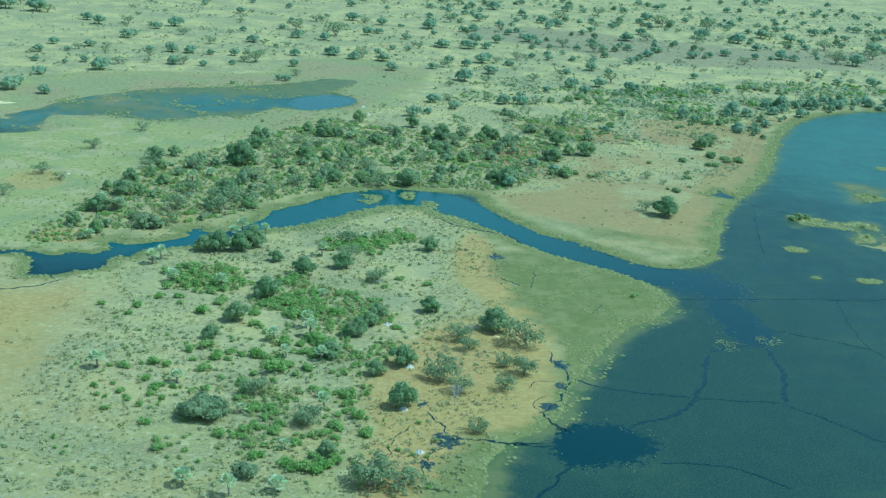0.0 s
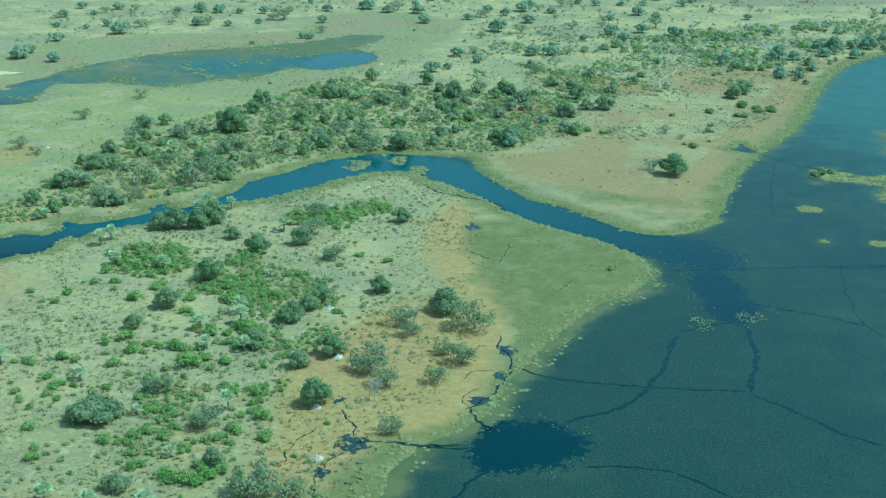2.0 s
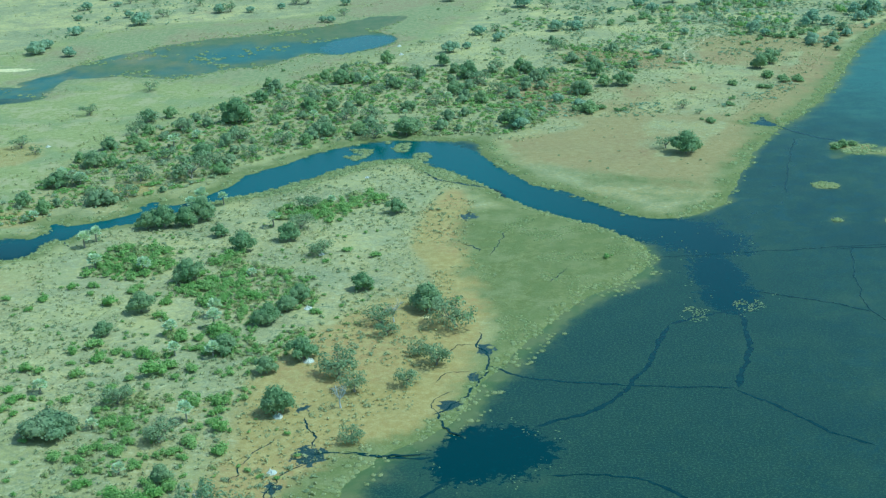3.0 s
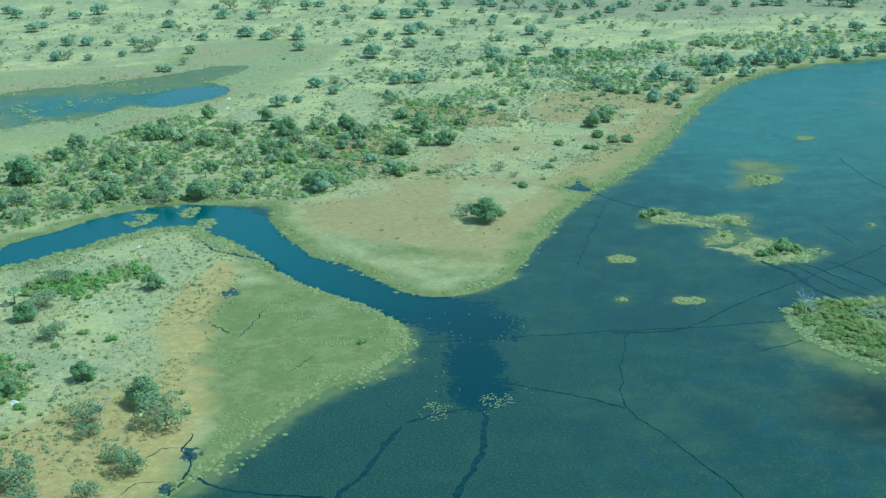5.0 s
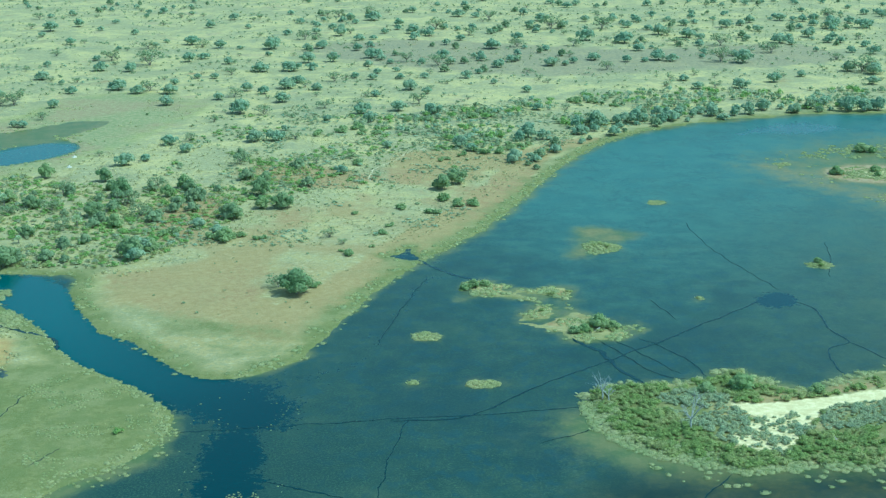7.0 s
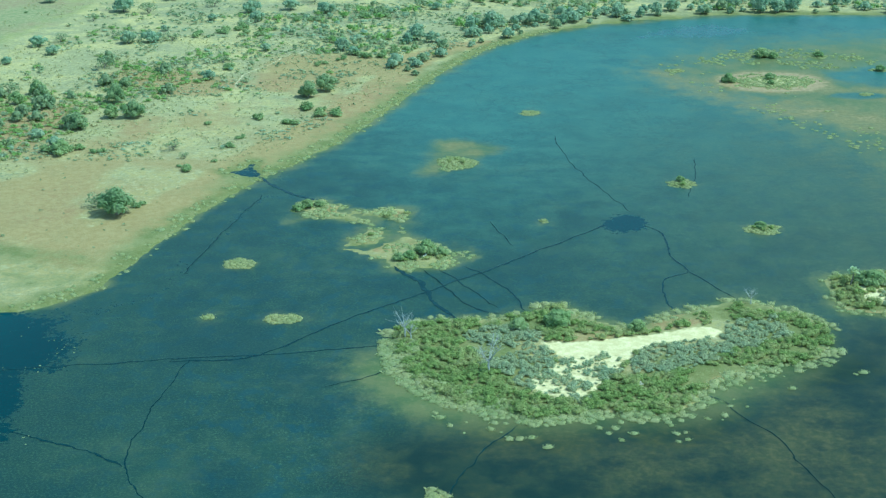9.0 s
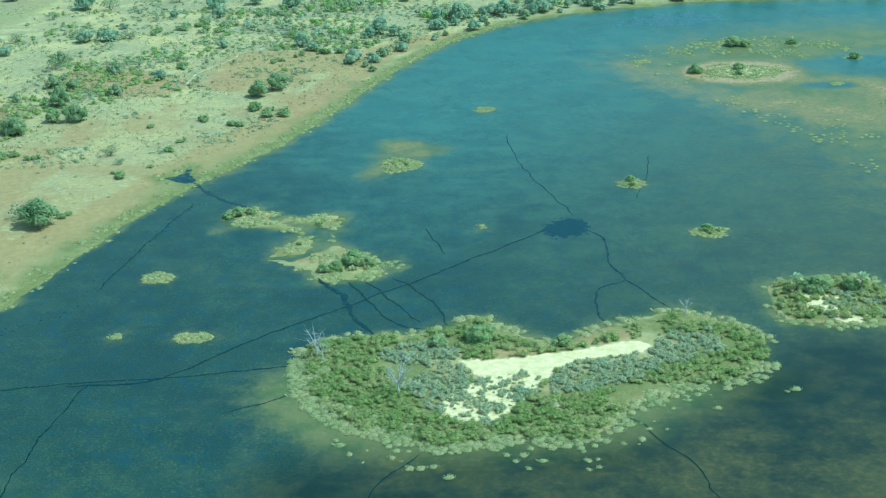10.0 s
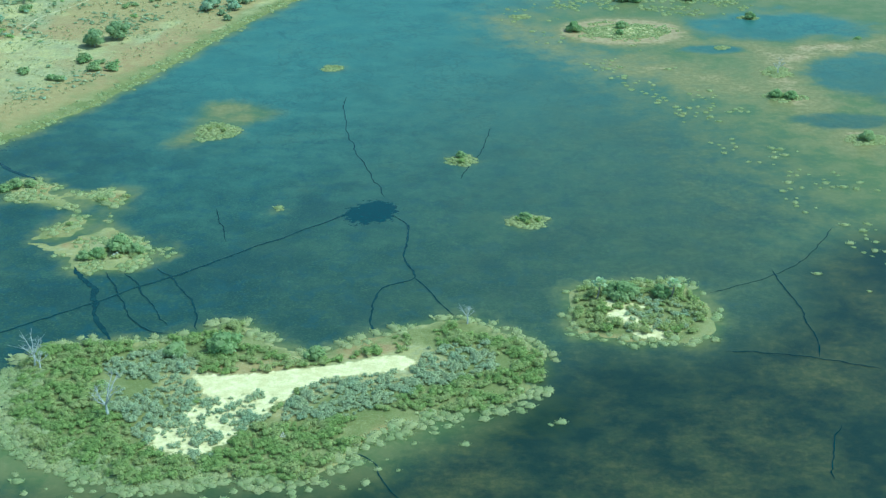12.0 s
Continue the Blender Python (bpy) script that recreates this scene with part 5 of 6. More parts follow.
# ---- the sandy spit and the far savanna ----
PLAIN_BROAD = [broadleaf_tree(s, "dark green tree standing alone on the dry savanna", "trees on the savanna", leaves=HAZED_SAVANNA, count=260, leaf=0.6, tall=6.2, spread=5.4) for s in (17, 18, 19)]
PLAIN_THORN = [thorn_tree(s, "small grey-green thorn tree on the dry savanna", "thorn trees on the savanna", 330) for s in (26, 27)]
PLAIN_BUSH = [bush(s, "low dark green bush on the sandy spit", "bushes on the spit", HAZED_WOODLAND, count=130, size=0.36) for s in (45, 46)]
great = broadleaf_tree(10, "large dark green tree alone on the ochre spit", "trees on the spit", count=2000, leaf=0.34)
great.matrix_basis = Matrix.LocRotScale((110.4, 583.0, ground_at(110, 583)), Euler((0, 0, 0.4)), (1.32, 1.3, 1.25))
for x, y, w in [(153.1, 729.3, 8.4), (158.6, 739.8, 9.5), (151, 731, 6)]:
    stand(BELT_DARK, x, y, w / 9.6)
for x, y, w in [(105.8, 760.9, 6.6), (70.1, 684.2, 7.1), (163.8, 808, 6.3), (43.9, 634.2, 9), (44.8, 622.4, 9), (59.1, 667.5, 6.5), (68.4, 658.3, 7)]:
    stand(PLAIN_BROAD, x, y, w / 9.6)
for x, y, w in [(112.9, 654.9, 5.4), (119.5, 644.1, 3.4), (103, 590.4, 6)]:
    stand(PLAIN_THORN, x, y, w / 9)
for x, y, w in [(70.9, 648, 9), (50.2, 657.3, 8), (125.2, 630.1, 6), (116.3, 591.6, 5), (133.3, 657.7, 5), (154.4, 711.2, 9), (163.9, 700.7, 9), (137.4, 697, 7), (151.7, 686.8, 7),
                (118.5, 688.2, 4), (86.3, 650.9, 5), (110.7, 781.4, 8), (135.4, 669, 4), (76, 652, 7), (160, 706, 6), (130, 640, 3), (120, 634, 3)]:
    for k in range(3):
        stand(PLAIN_BUSH, x + dice.uniform(-0.4, 0.4) * w, y + dice.uniform(-0.4, 0.4) * w, w / 6.2)


def savanna(x, y):
    d = inside_by(x, y, FARLAND, 1)
    open_ground = (inside_by(x, y, MEADOW, 2) < 2) & (inside_by(x, y, SPIT, 2) < -4) & (inside_by(x, y, BELT, 1) < 0)
    return (d > 12) & open_ground & (rough(x, y, 70, 15) > -0.09)


PLAIN_WEST = [(-302.7, 1130.8, 13.3), (-293, 1127.9, 7.5), (-329, 1137.2, 14.4), (-255, 1098.3, 7.3), (-241.5, 1076.8, 8.9), (-221.4, 1089.2, 7.2),
              (-224.4, 1141.8, 3.8), (-186.3, 1091.2, 9.9), (-196.3, 1070.1, 7.1), (-172.2, 1045.3, 6.9), (-247.9, 967.3, 6.5), (-248.4, 929.9, 6.3),
              (-232, 941.4, 4.7), (-226.8, 951.3, 5.6), (-223.4, 966.1, 7.2), (-207.6, 1015.2, 9.3), (-205.5, 1031.2, 6), (-211.7, 965.3, 4.8), (-180.8, 958.6, 5.5),
              (-166, 961.7, 7.1)]
PLAIN_NORTHWEST = [(-154.4, 960.9, 7.1), (-147.1, 1007.8, 5.8), (-139.8, 958.6, 4.7), (-196.5, 875.1, 9.9), (-211, 899.7, 5.3), (-189.2, 898.3, 6.7),
                   (-221.5, 891.2, 3.7), (-240.9, 893.4, 4.5), (-157.1, 910, 6.8), (-150.2, 912.5, 6.8), (-137, 910.1, 5.2), (-123.5, 959.7, 6.3), (-119.5, 921.2, 4.5),
                   (-113.9, 935.4, 5.4), (-229, 792.6, 10.1), (-228.5, 808, 6.9), (-207, 784.9, 6.6)]
PLAIN_FAR_WEST = [(-223.5, 1348.3, 6.2), (-173.4, 1296.1, 7.9), (-148, 1316.7, 5), (-188.6, 1268.6, 11.6), (-209.9, 1283.9, 5.9), (-148.4, 1188.8, 7.2),
                  (-184.8, 1234.7, 5.6), (-112.7, 1244, 5.6), (-146.3, 1396.4, 4.2), (-50.2, 1333.4, 7.9), (-60.7, 1282.2, 7.6), (-54.5, 1184.1, 10.5),
                  (-44.2, 1171.7, 6.9), (-29.4, 1165.2, 7.7), (9.1, 1160.4, 11), (12.9, 1124.2, 4.1), (-99.6, 1352.2, 5.1), (-95, 1372.1, 5.1), (-13.5, 1158.7, 4.2),
                  (-28.1, 1276.7, 4.7), (-83.3, 1164.9, 7.8), (-79.8, 1173.5, 5.2), (-76.9, 1197.4, 4.4), (-103.2, 1157.3, 4.3), (-94.9, 1108, 9), (-89.6, 1063.1, 8.6),
                  (-106.2, 1108.5, 4.9), (-132.7, 1084.2, 4.9)]
PLAIN_FAR_MIDDLE = [(37.3, 1351.2, 7.9), (48.8, 1334.7, 6.8), (42.1, 1269.1, 6.5), (70.3, 1321.9, 11.6), (61.3, 1382.1, 7.1), (99.2, 1375.4, 7), (107.9, 1238.3, 9),
                    (93.3, 1287.3, 7.5), (124.4, 1264.3, 11.9), (121.9, 1224.4, 7.1), (131.2, 1263.9, 6.4), (140.9, 1344.4, 9.8), (166.7, 1319.5, 8.6),
                    (210.3, 1309.2, 9.5), (200, 1277.3, 5.6), (205.5, 1259.5, 5.5), (216.7, 1258.9, 13.7), (224.4, 1261.9, 6.4), (243.6, 1420.8, 6.3),
                    (245.9, 1303.3, 6.6), (230.2, 1163.9, 8.4), (240, 1193, 10.3), (52.6, 1228.3, 8.9), (46.4, 1161.5, 7.6), (27.7, 1207.3, 7.9), (73.5, 1148.8, 6.6),
                    (88.2, 1112.9, 9.6), (146.8, 1197.9, 6.9), (152.5, 1226, 8), (170.6, 1152.5, 10.7), (169, 1231.5, 5.3)]
PLAIN_FAR_NORTH = [(189.4, 1198.8, 6.9), (189.1, 1160.2, 7.5), (210.9, 1072.3, 8.4), (220.4, 1074.4, 4.6), (175.2, 1066.6, 6.8), (256.8, 1256.5, 10.9),
                   (277.5, 1265.6, 7.4), (268.1, 1176.5, 11.9), (297.5, 1221.1, 10.6), (303.2, 1214.5, 7.1), (323.1, 1273.3, 7.4), (316.9, 1204.3, 10.5),
                   (354.9, 1261, 8.3), (335.6, 1158.6, 10.1), (377.1, 1287.8, 7.6), (404.3, 1300.7, 8.7), (380.3, 1170.8, 11.1), (365.8, 1123.9, 9.8),
                   (433.6, 1360.6, 5.1), (420.9, 1292.3, 6.7), (432.1, 1302.6, 7.7), (445.7, 1312.9, 8.8), (434.2, 1249.5, 10.2), (407.1, 1202.5, 8.9),
                   (415.1, 1171.9, 7.8), (325.3, 1087.1, 10.2), (339.1, 1079.1, 10.9)]
PLAIN_FAR_EAST = [(284.4, 1093.9, 9.4), (293.3, 1088.4, 7.8), (247.2, 1054.2, 6.8), (241.3, 1095.8, 7.8), (358.4, 1186.8, 6.1), (460.7, 1251.3, 11.2),
                  (408.2, 1040.9, 13.7), (412.5, 1029.6, 9), (399.3, 1041.3, 8.3), (433.7, 1115.4, 6.6), (402.7, 1088.6, 5.6), (366.3, 1022.6, 5.2),
                  (345.7, 1002.1, 7.9), (321.6, 980.7, 8.4), (306.8, 983.1, 4.9), (296.2, 979.5, 6.3), (491.5, 1321.3, 7), (476.8, 1378.1, 5.2), (441.4, 1188.4, 5.3),
                  (386.7, 1161.7, 5.1), (375.1, 1236.3, 6.3), (338.1, 1109.4, 5.6), (304.1, 1165.9, 6.7), (403.2, 991.9, 7.2)]
PLAIN_NEAR_WEST = [(-58, 987.4, 10.1), (-42.5, 974.9, 7.8), (-37.4, 982.7, 8.6), (-22.8, 972.3, 8.4), (-15.8, 934.7, 7.4), (11.2, 952.2, 6.1), (18.9, 961.4, 6.2),
                   (23, 980.7, 6.3), (35.4, 970.5, 6.2), (32.2, 907.4, 10.3), (46.5, 903.6, 7), (50.8, 941.8, 8), (46.9, 990, 9.9), (11.3, 824.8, 7.6),
                   (19.3, 834.3, 4.7), (23.7, 807.3, 6.2), (53.3, 830.8, 7.6), (64.4, 833.4, 7.6), (73.1, 837.4, 4.7), (64.9, 859.2, 3.6), (0.2, 779.1, 7.2),
                   (8.4, 787.4, 4.4), (-92.1, 1015.7, 4.5), (-100.1, 1009.6, 3.7), (-118.6, 1027.6, 8.4), (-83.1, 974.3, 6.5)]
PLAIN_NEAR_MIDDLE = [(-106.5, 937.3, 10.4), (-80, 927.6, 6.1), (-79.6, 871.6, 5.1), (-84.2, 871.7, 4.5), (-75.3, 892, 4.6), (45.5, 1091.7, 9.4), (51, 1010.6, 7.2),
                     (-69.7, 1059.9, 7), (-62.2, 1083.8, 11.9), (-38.5, 1100.3, 8), (-31.2, 1113, 6.5), (-8.7, 1089, 6.3), (1.9, 1043.2, 5.3), (18.6, 1054.1, 9.9),
                     (39.1, 1055.6, 9.9), (62.4, 1096, 7.9), (135.4, 1075.5, 8.4), (143.4, 1082.5, 6.2), (163.7, 1041.5, 4.4), (102.9, 1086.7, 4.7), (78.6, 1026.9, 3.7),
                     (84.4, 1026.7, 5.1), (96.4, 1021.8, 5.8), (97.4, 1044.1, 5.2), (72.8, 1014.1, 6.5), (123.2, 981.4, 7.6), (103.7, 960.6, 5.4)]
PLAIN_NEAR_EAST = [(133.6, 967.3, 5.4), (131, 935.8, 6.6), (120.6, 913.4, 8.3), (107.5, 882.7, 6.8), (100.6, 905.5, 7.6), (77.9, 923.2, 6.5), (140.1, 904.5, 7.6),
                   (193.3, 971.2, 5.5), (65.3, 983.3, 6.3), (56.9, 993.7, 5), (198.2, 914.7, 5.7), (122.2, 814.7, 4.5), (84.2, 884.8, 4.3), (213, 1077.1, 5.4),
                   (226.5, 1083.9, 5.4), (262.8, 1087.3, 5.4), (184.7, 1090.7, 7), (113.2, 1093.8, 7), (31.8, 1242.5, 6.3), (85.6, 1239.5, 5.4), (274.2, 1086.8, 4.7),
                   (58.8, 1241, 5.4), (137.1, 1174.4, 5.9), (289.3, 1296.9, 4.7), (326.2, 1194.5, 6.1), (-141.4, 1131.3, 5.1), (-27.2, 1007, 4.4), (-17.3, 1028.2, 4.5),
                   (-6.2, 1027.8, 5.2)]
OPEN_PLAIN = [(-140, 690), (-360, 1140), (-330, 1390), (0, 1450), (480, 1450), (560, 1200), (480, 960), (250, 880), (60, 640)]
for i, (x, y, w) in enumerate(PLAIN_WEST + PLAIN_NORTHWEST + PLAIN_FAR_WEST + PLAIN_FAR_MIDDLE + PLAIN_FAR_NORTH + PLAIN_FAR_EAST + PLAIN_NEAR_WEST + PLAIN_NEAR_MIDDLE + PLAIN_NEAR_EAST):
    stand(PLAIN_THORN if i % 4 == 1 else PLAIN_BROAD, x, y, w / 7.4)
for x, y in sprinkle(150, (-360, 690, 560, 1450), 9, lambda x, y: savanna(x, y) & (inside_by(x, y, OPEN_PLAIN, 1) > 0), 98):
    stand(PLAIN_THORN, x, y, dice.uniform(0.3, 0.6))

copse = lambda x, y: savanna(x, y) & ((inside_by(x, y, BURNT, 1) > -45) | (y > 1230)) & (inside_by(x, y, OPEN_PLAIN, 1) > 0) & (lattice(x, y, 60, 99) > 0.36)
mass("savanna_trees", LITE_BROAD + LITE_THORN[:1], sprinkle(190, (-330, 960, 560, 1450), 11, copse, 99), "dark green trees dotted about the burnt strip", "trees", 0.5, 1.0, 199)
outer = lambda x, y: savanna(x, y) & (inside_by(x, y, OPEN_PLAIN, 1) < 0)
mass("distant_trees", LITE_BROAD, sprinkle(420, (-640, 700, 840, 1900), 9, outer, 91), "dark green trees dotted over the distant savanna", "trees", 0.5, 1.0, 191)
mass("distant_thorn_trees", LITE_THORN, sprinkle(200, (-640, 700, 840, 1900), 9, outer, 92), "grey-green thorn trees dotted over the distant savanna", "trees", 0.5, 0.9, 192)
LOW_CLUMPS = [(84.4, 847.1, 7.7), (93.9, 854.1, 8.9), (103.2, 864.3, 9), (113.1, 853.7, 7.7), (106, 851, 7.7), (125.6, 887, 8), (134.7, 888.3, 5.6),
              (142.3, 878.7, 4.9), (148.8, 814.2, 4.5), (151.4, 785.1, 5.9), (162.3, 894.1, 9.3), (169.9, 900.4, 9.4), (176.1, 906.9, 6.3), (221.3, 936.7, 9.8),
              (228, 940.1, 8.6), (168.5, 802.2, 8.2), (176.7, 804.6, 8.3), (183.6, 814.9, 8.4), (190.5, 814.7, 7.3), (160.4, 798.6, 5.5), (234.2, 936.3, 6.6),
              (241.5, 925.5, 5.8), (244, 896.8, 5.6), (271.2, 921.2, 8.4), (281.7, 929.6, 6.6)]
for x, y, w in LOW_CLUMPS:
    for k in range(3):
        stand(PLAIN_BUSH, x + dice.uniform(-0.35, 0.35) * w, y + dice.uniform(-0.8, 0.8) * w, w / 6.5)
mass("savanna_bushes", TINY_BUSH, sprinkle(1700, (-440, 690, 640, 1500), 3.0, lambda x, y: savanna(x, y) & (lattice(x, y, 30, 81) + 0.6 * lattice(x, y, 9, 82) > 0.8), 96), "grey-green bushes scattered over the savanna", "bushes", 0.35, 1.0, 196)
mass("low_thicket", LITE_DUSTY[:1] + TINY_BUSH, sprinkle(1500, (50, 615, 260, 930), 2.1, lambda x, y: (inside_by(x, y, FARLAND, 1) > 15) & (lattice(x, y, 16, 83) + 0.4 * lattice(x, y, 6, 84) > 0.84) & ((inside_by(x, y, SPIT, 1) < 2) | (y > 640)), 97), "low flat mats of grey-green scrub on the dry spit", "scrub", 0.4, 1.1, 197, 0.4)
SHORE_BROAD = [broadleaf_tree(s, "dark green tree in the belt along the far lake shore", "trees along the far shore", leaves=HAZED_SAVANNA, count=300, leaf=0.6) for s in (61, 62)]
far_shore = lambda x, y: (np.abs(inside_by(x, y, FARLAND, 1) - 18) < 13) & (x > 175)
edge_wood = sprinkle(120, (170, 760, 720, 960), 6, far_shore, 93)
SHORE_TREES = [(249.8, 874.6, 9.1), (264.1, 877.3, 6.1), (273.7, 888, 7.5), (292.7, 893.9, 7.5), (313.4, 899.9, 7.6), (322.5, 907.9, 7.1), (228.1, 862.9, 10.2),
               (239.2, 873.3, 5.5), (368.4, 906.7, 9.7), (376.9, 906.4, 9.8), (385.9, 909.5, 8.5), (254.8, 880.6, 5.5), (217.7, 861.7, 7.2), (192.3, 837.7, 9.8),
               (199.3, 833.4, 6.9), (187.9, 830.9, 6.3), (158.5, 815.3, 8.4), (305, 895.2, 5.7), (357.1, 918.8, 6.6), (336.8, 902.6, 5.8), (268.5, 896.2, 5.6),
               (281.6, 891, 5)]
for x, y, w in SHORE_TREES:
    stand(SHORE_BROAD, x, y, w / 8.4)
mass("shore_wood", LITE_BROAD + LITE_THORN, edge_wood, "belt of green trees along the far lake shore", "trees", 0.4, 0.95, 193)

FAR_THICKET = [(95, 875), (125, 850), (172, 814), (210, 850), (241, 866), (305, 905), (400, 915), (560, 905), (560, 960), (328, 975), (219, 958)]
mass("shore_thicket", BELT_BUSH[:1] + TINY_BUSH, sprinkle(620, (90, 810, 570, 980), 4, lambda x, y: (inside_by(x, y, FAR_THICKET, 2) > 0) & (lattice(x, y, 22, 51) > 0.4), 94), "green thicket behind the far lake shore", "thicket", 0.8, 1.9, 194)
mass("plain_bushes", LITE_BUSH[:1] + TINY_BUSH + BELT_BUSH, sprinkle(520, (20, 620, 260, 900), 3.2, lambda x, y: (inside_by(x, y, FARLAND, 1) > 14) & (lattice(x, y, 20, 52) + 0.3 * lattice(x, y, 6, 53) > 0.70) & (inside_by(x, y, SPIT, 1) < 2), 95), "low green bushes in patches on the spit", "bushes", 0.5, 1.35, 195, 0.6)
for x, y in [(-118, 640), (-150, 655), (-136, 700), (-80, 740), (-150, 735), (-95, 790), (-60, 800), (-20, 905), (-110, 850), (-160, 600), (-150, 590), (-165, 560)]:
    stand(PLAIN_BUSH if y > 720 else PLAIN_THORN, x, y, dice.uniform(0.5, 1.0))

# ---- islands ----
ISLE_BUSH = [bush(s, "green bush crowding the sandy island", "green bushes on the islands", OLIVE) for s in (63, 64, 65)]
ISLE_SAGE = [bush(s, "silvery grey bush beside the white sand", "silver bushes on the islands", SAGE, "scrub_bush", 130) for s in (66, 67, 68)]
bare = lambda x, y: np.maximum(inside_by(x, y, SAND_FLAT, 2), np.maximum.reduce([inside_by(x, y, q, 2) for q in ISLE_RUST]) - 2.5)
silver_zone = lambda x, y: np.maximum(inside_by(x, y, SILVER_WEST, 2), inside_by(x, y, SILVER_EAST, 2))
grove = lambda x, y: (inside_by(x, y, BIG_ISLAND, 2) > 2) & (bare(x, y) < -0.8) & (inside_by(x, y, SAND_LOW, 2) < 0)
silver = sprinkle(620, (203, 446, 318, 520), 1.0, lambda x, y: (silver_zone(x, y) + 3 * rough(x, y, 7, 4) > 0) & (bare(x, y) < -0.6) & (lattice(x, y, 5, 2) > 0.18), 101)
for x, y in silver[:90]:
    stand(ISLE_SAGE, x, y, 0.3 + 0.7 * dice.random() ** 1.5)
mass("silver_scrub", LITE_SAGE, silver[90:], "silvery grey scrub around the white sand", "scrub", 0.3, 0.9, 201, 0.85)
green = sprinkle(800, (203, 446, 318, 520), 1.35, lambda x, y: grove(x, y) & ((x < 280) | (lattice(x, y, 6, 79) > 0.33)) & (silver_zone(x, y) + 3 * rough(x, y, 7, 4) < 0) & ((lattice(x, y, 8, 77) > 0.15) | (y < 470)) & ((y < 497) | (lattice(x, y, 6, 78) > 0.55) | (x > 282)), 102)
for x, y in green[:40]:
    stand(ISLE_BUSH, x, y, dice.uniform(0.5, 1.1))
mass("island_thicket", LITE_OLIVE, green[40:], "green thicket covering the sandy island", "thicket", 0.35, 1.05, 202, 0.85)
for x, y in sprinkle(120, (236, 453, 268, 488), 1.0, lambda x, y: (inside_by(x, y, SAND_LOW, 2) > -0.5) & (bare(x, y) < -0.3) & (lattice(x, y, 3.0, 93) > 0.22), 103):
    stand(ISLE_SAGE, x, y, 0.22 + 0.6 * dice.random() ** 1.6)
ISLE_TREE = [broadleaf_tree(s, "small green tree on a lake island", "trees on the islands", leaves=HAZED_WOODLAND, count=900, leaf=0.4, tall=6.5, spread=5.6) for s in (69, 70)]
for x, y, w in [(245.5, 499.6, 8.5), (235.6, 497.3, 5.7), (265.8, 497.1, 5.1), (333.2, 528.8, 8.0), (330.5, 529.5, 5), (341.5, 529.5, 5.5), (209.8, 550.5, 7.2), (291.7, 619.9, 3.8), (329, 758.1, 7), (392.4, 680, 5),
                (397, 679, 5), (412.5, 639, 5), (347.2, 762, 5), (310.6, 574, 3.8), (351, 805, 9), (377, 805, 5.5), (167, 590, 4.5), (170, 591.5, 4.5), (173.5, 592, 4), (205, 547, 4.5), (214, 549.5, 4.5), (202, 545.5, 4), (398, 778, 4.5), (356, 803, 5), (434, 751, 5), (346, 753, 4)]:
    stand(ISLE_TREE, x, y, w / 10.5)
for x, y, s in [(228.4, 470.9, 1.25), (206.9, 491.5, 1.15), (208.5, 490, 0.8), (297.5, 514.6, 0.7), (397.3, 706, 0.8)]:
    stand(DEAD, x, y, s)
ISLE_PALM = [fan_palm(s, "tall pale fan palm among island bushes", "fan palms on the islands", h) for s, h in ((47, 3.6), (48, 3.2))]
for x, y in [(326.9, 528.2), (343.9, 528.9)]:
    stand(ISLE_PALM, x, y, 0.95)
for x, y in sprinkle(36, (318, 505, 356, 541), 2.0, lambda x, y: (inside_by(x, y, EAST_ISLAND, 2) > 3.5) & (inside_by(x, y, EAST_ISLAND, 2) < 8.5) & (np.hypot(x - 334, (y - 519) * 0.8) > 3), 104):
    stand(ISLE_BUSH, x, y, dice.uniform(0.6, 1.0))
mass("island_scrub", LITE_OLIVE, sprinkle(80, (318, 505, 356, 541), 1.4, lambda x, y: (inside_by(x, y, EAST_ISLAND, 2) > 2.5) & (y > 512 + 6 * lattice(x, y, 5, 12)) & (np.hypot(x - 334, (y - 519) * 0.8) > 3.5), 106), "green scrub covering the round island", "scrub", 0.4, 0.75, 206)
for x, y in sprinkle(46, (325, 510, 350, 535), 1.4, lambda x, y: (inside_by(x, y, EAST_ISLAND, 2) > 5) & (x > 333), 105):
    stand(ISLE_SAGE, x, y, dice.uniform(0.4, 0.7))
for x, y in [(204, 545), (207, 546), (210, 546), (214, 547), (201, 548), (198, 556), (192, 566), (196, 583), (202, 586), (208, 552), (206, 549), (212, 551), (169, 591), (173, 592), (166, 589), (214, 641), (218, 640), (292, 616), (311, 572), (309, 574), (314, 574), (216, 643)]:
    stand(ISLE_BUSH, x, y, dice.uniform(0.5, 0.75))
for kinds in (TINY_BUSH, LITE_BUSH, LITE_PALE, LITE_DUSTY, LITE_OLIVE, LITE_SAGE, LITE_BROAD, LITE_THORN, PEN_BROAD, PEN_WIDE, PEN_THORN, PEN_BUSH, PEN_SAGE, PALM, DEAD, BELT_DARK, BELT_BROAD, BELT_THORN, BELT_BUSH, PLAIN_BROAD, PLAIN_THORN, PLAIN_BUSH, SHORE_BROAD, ISLE_PALM, ISLE_BUSH, ISLE_SAGE, ISLE_TREE):
    drop_unused(kinds)

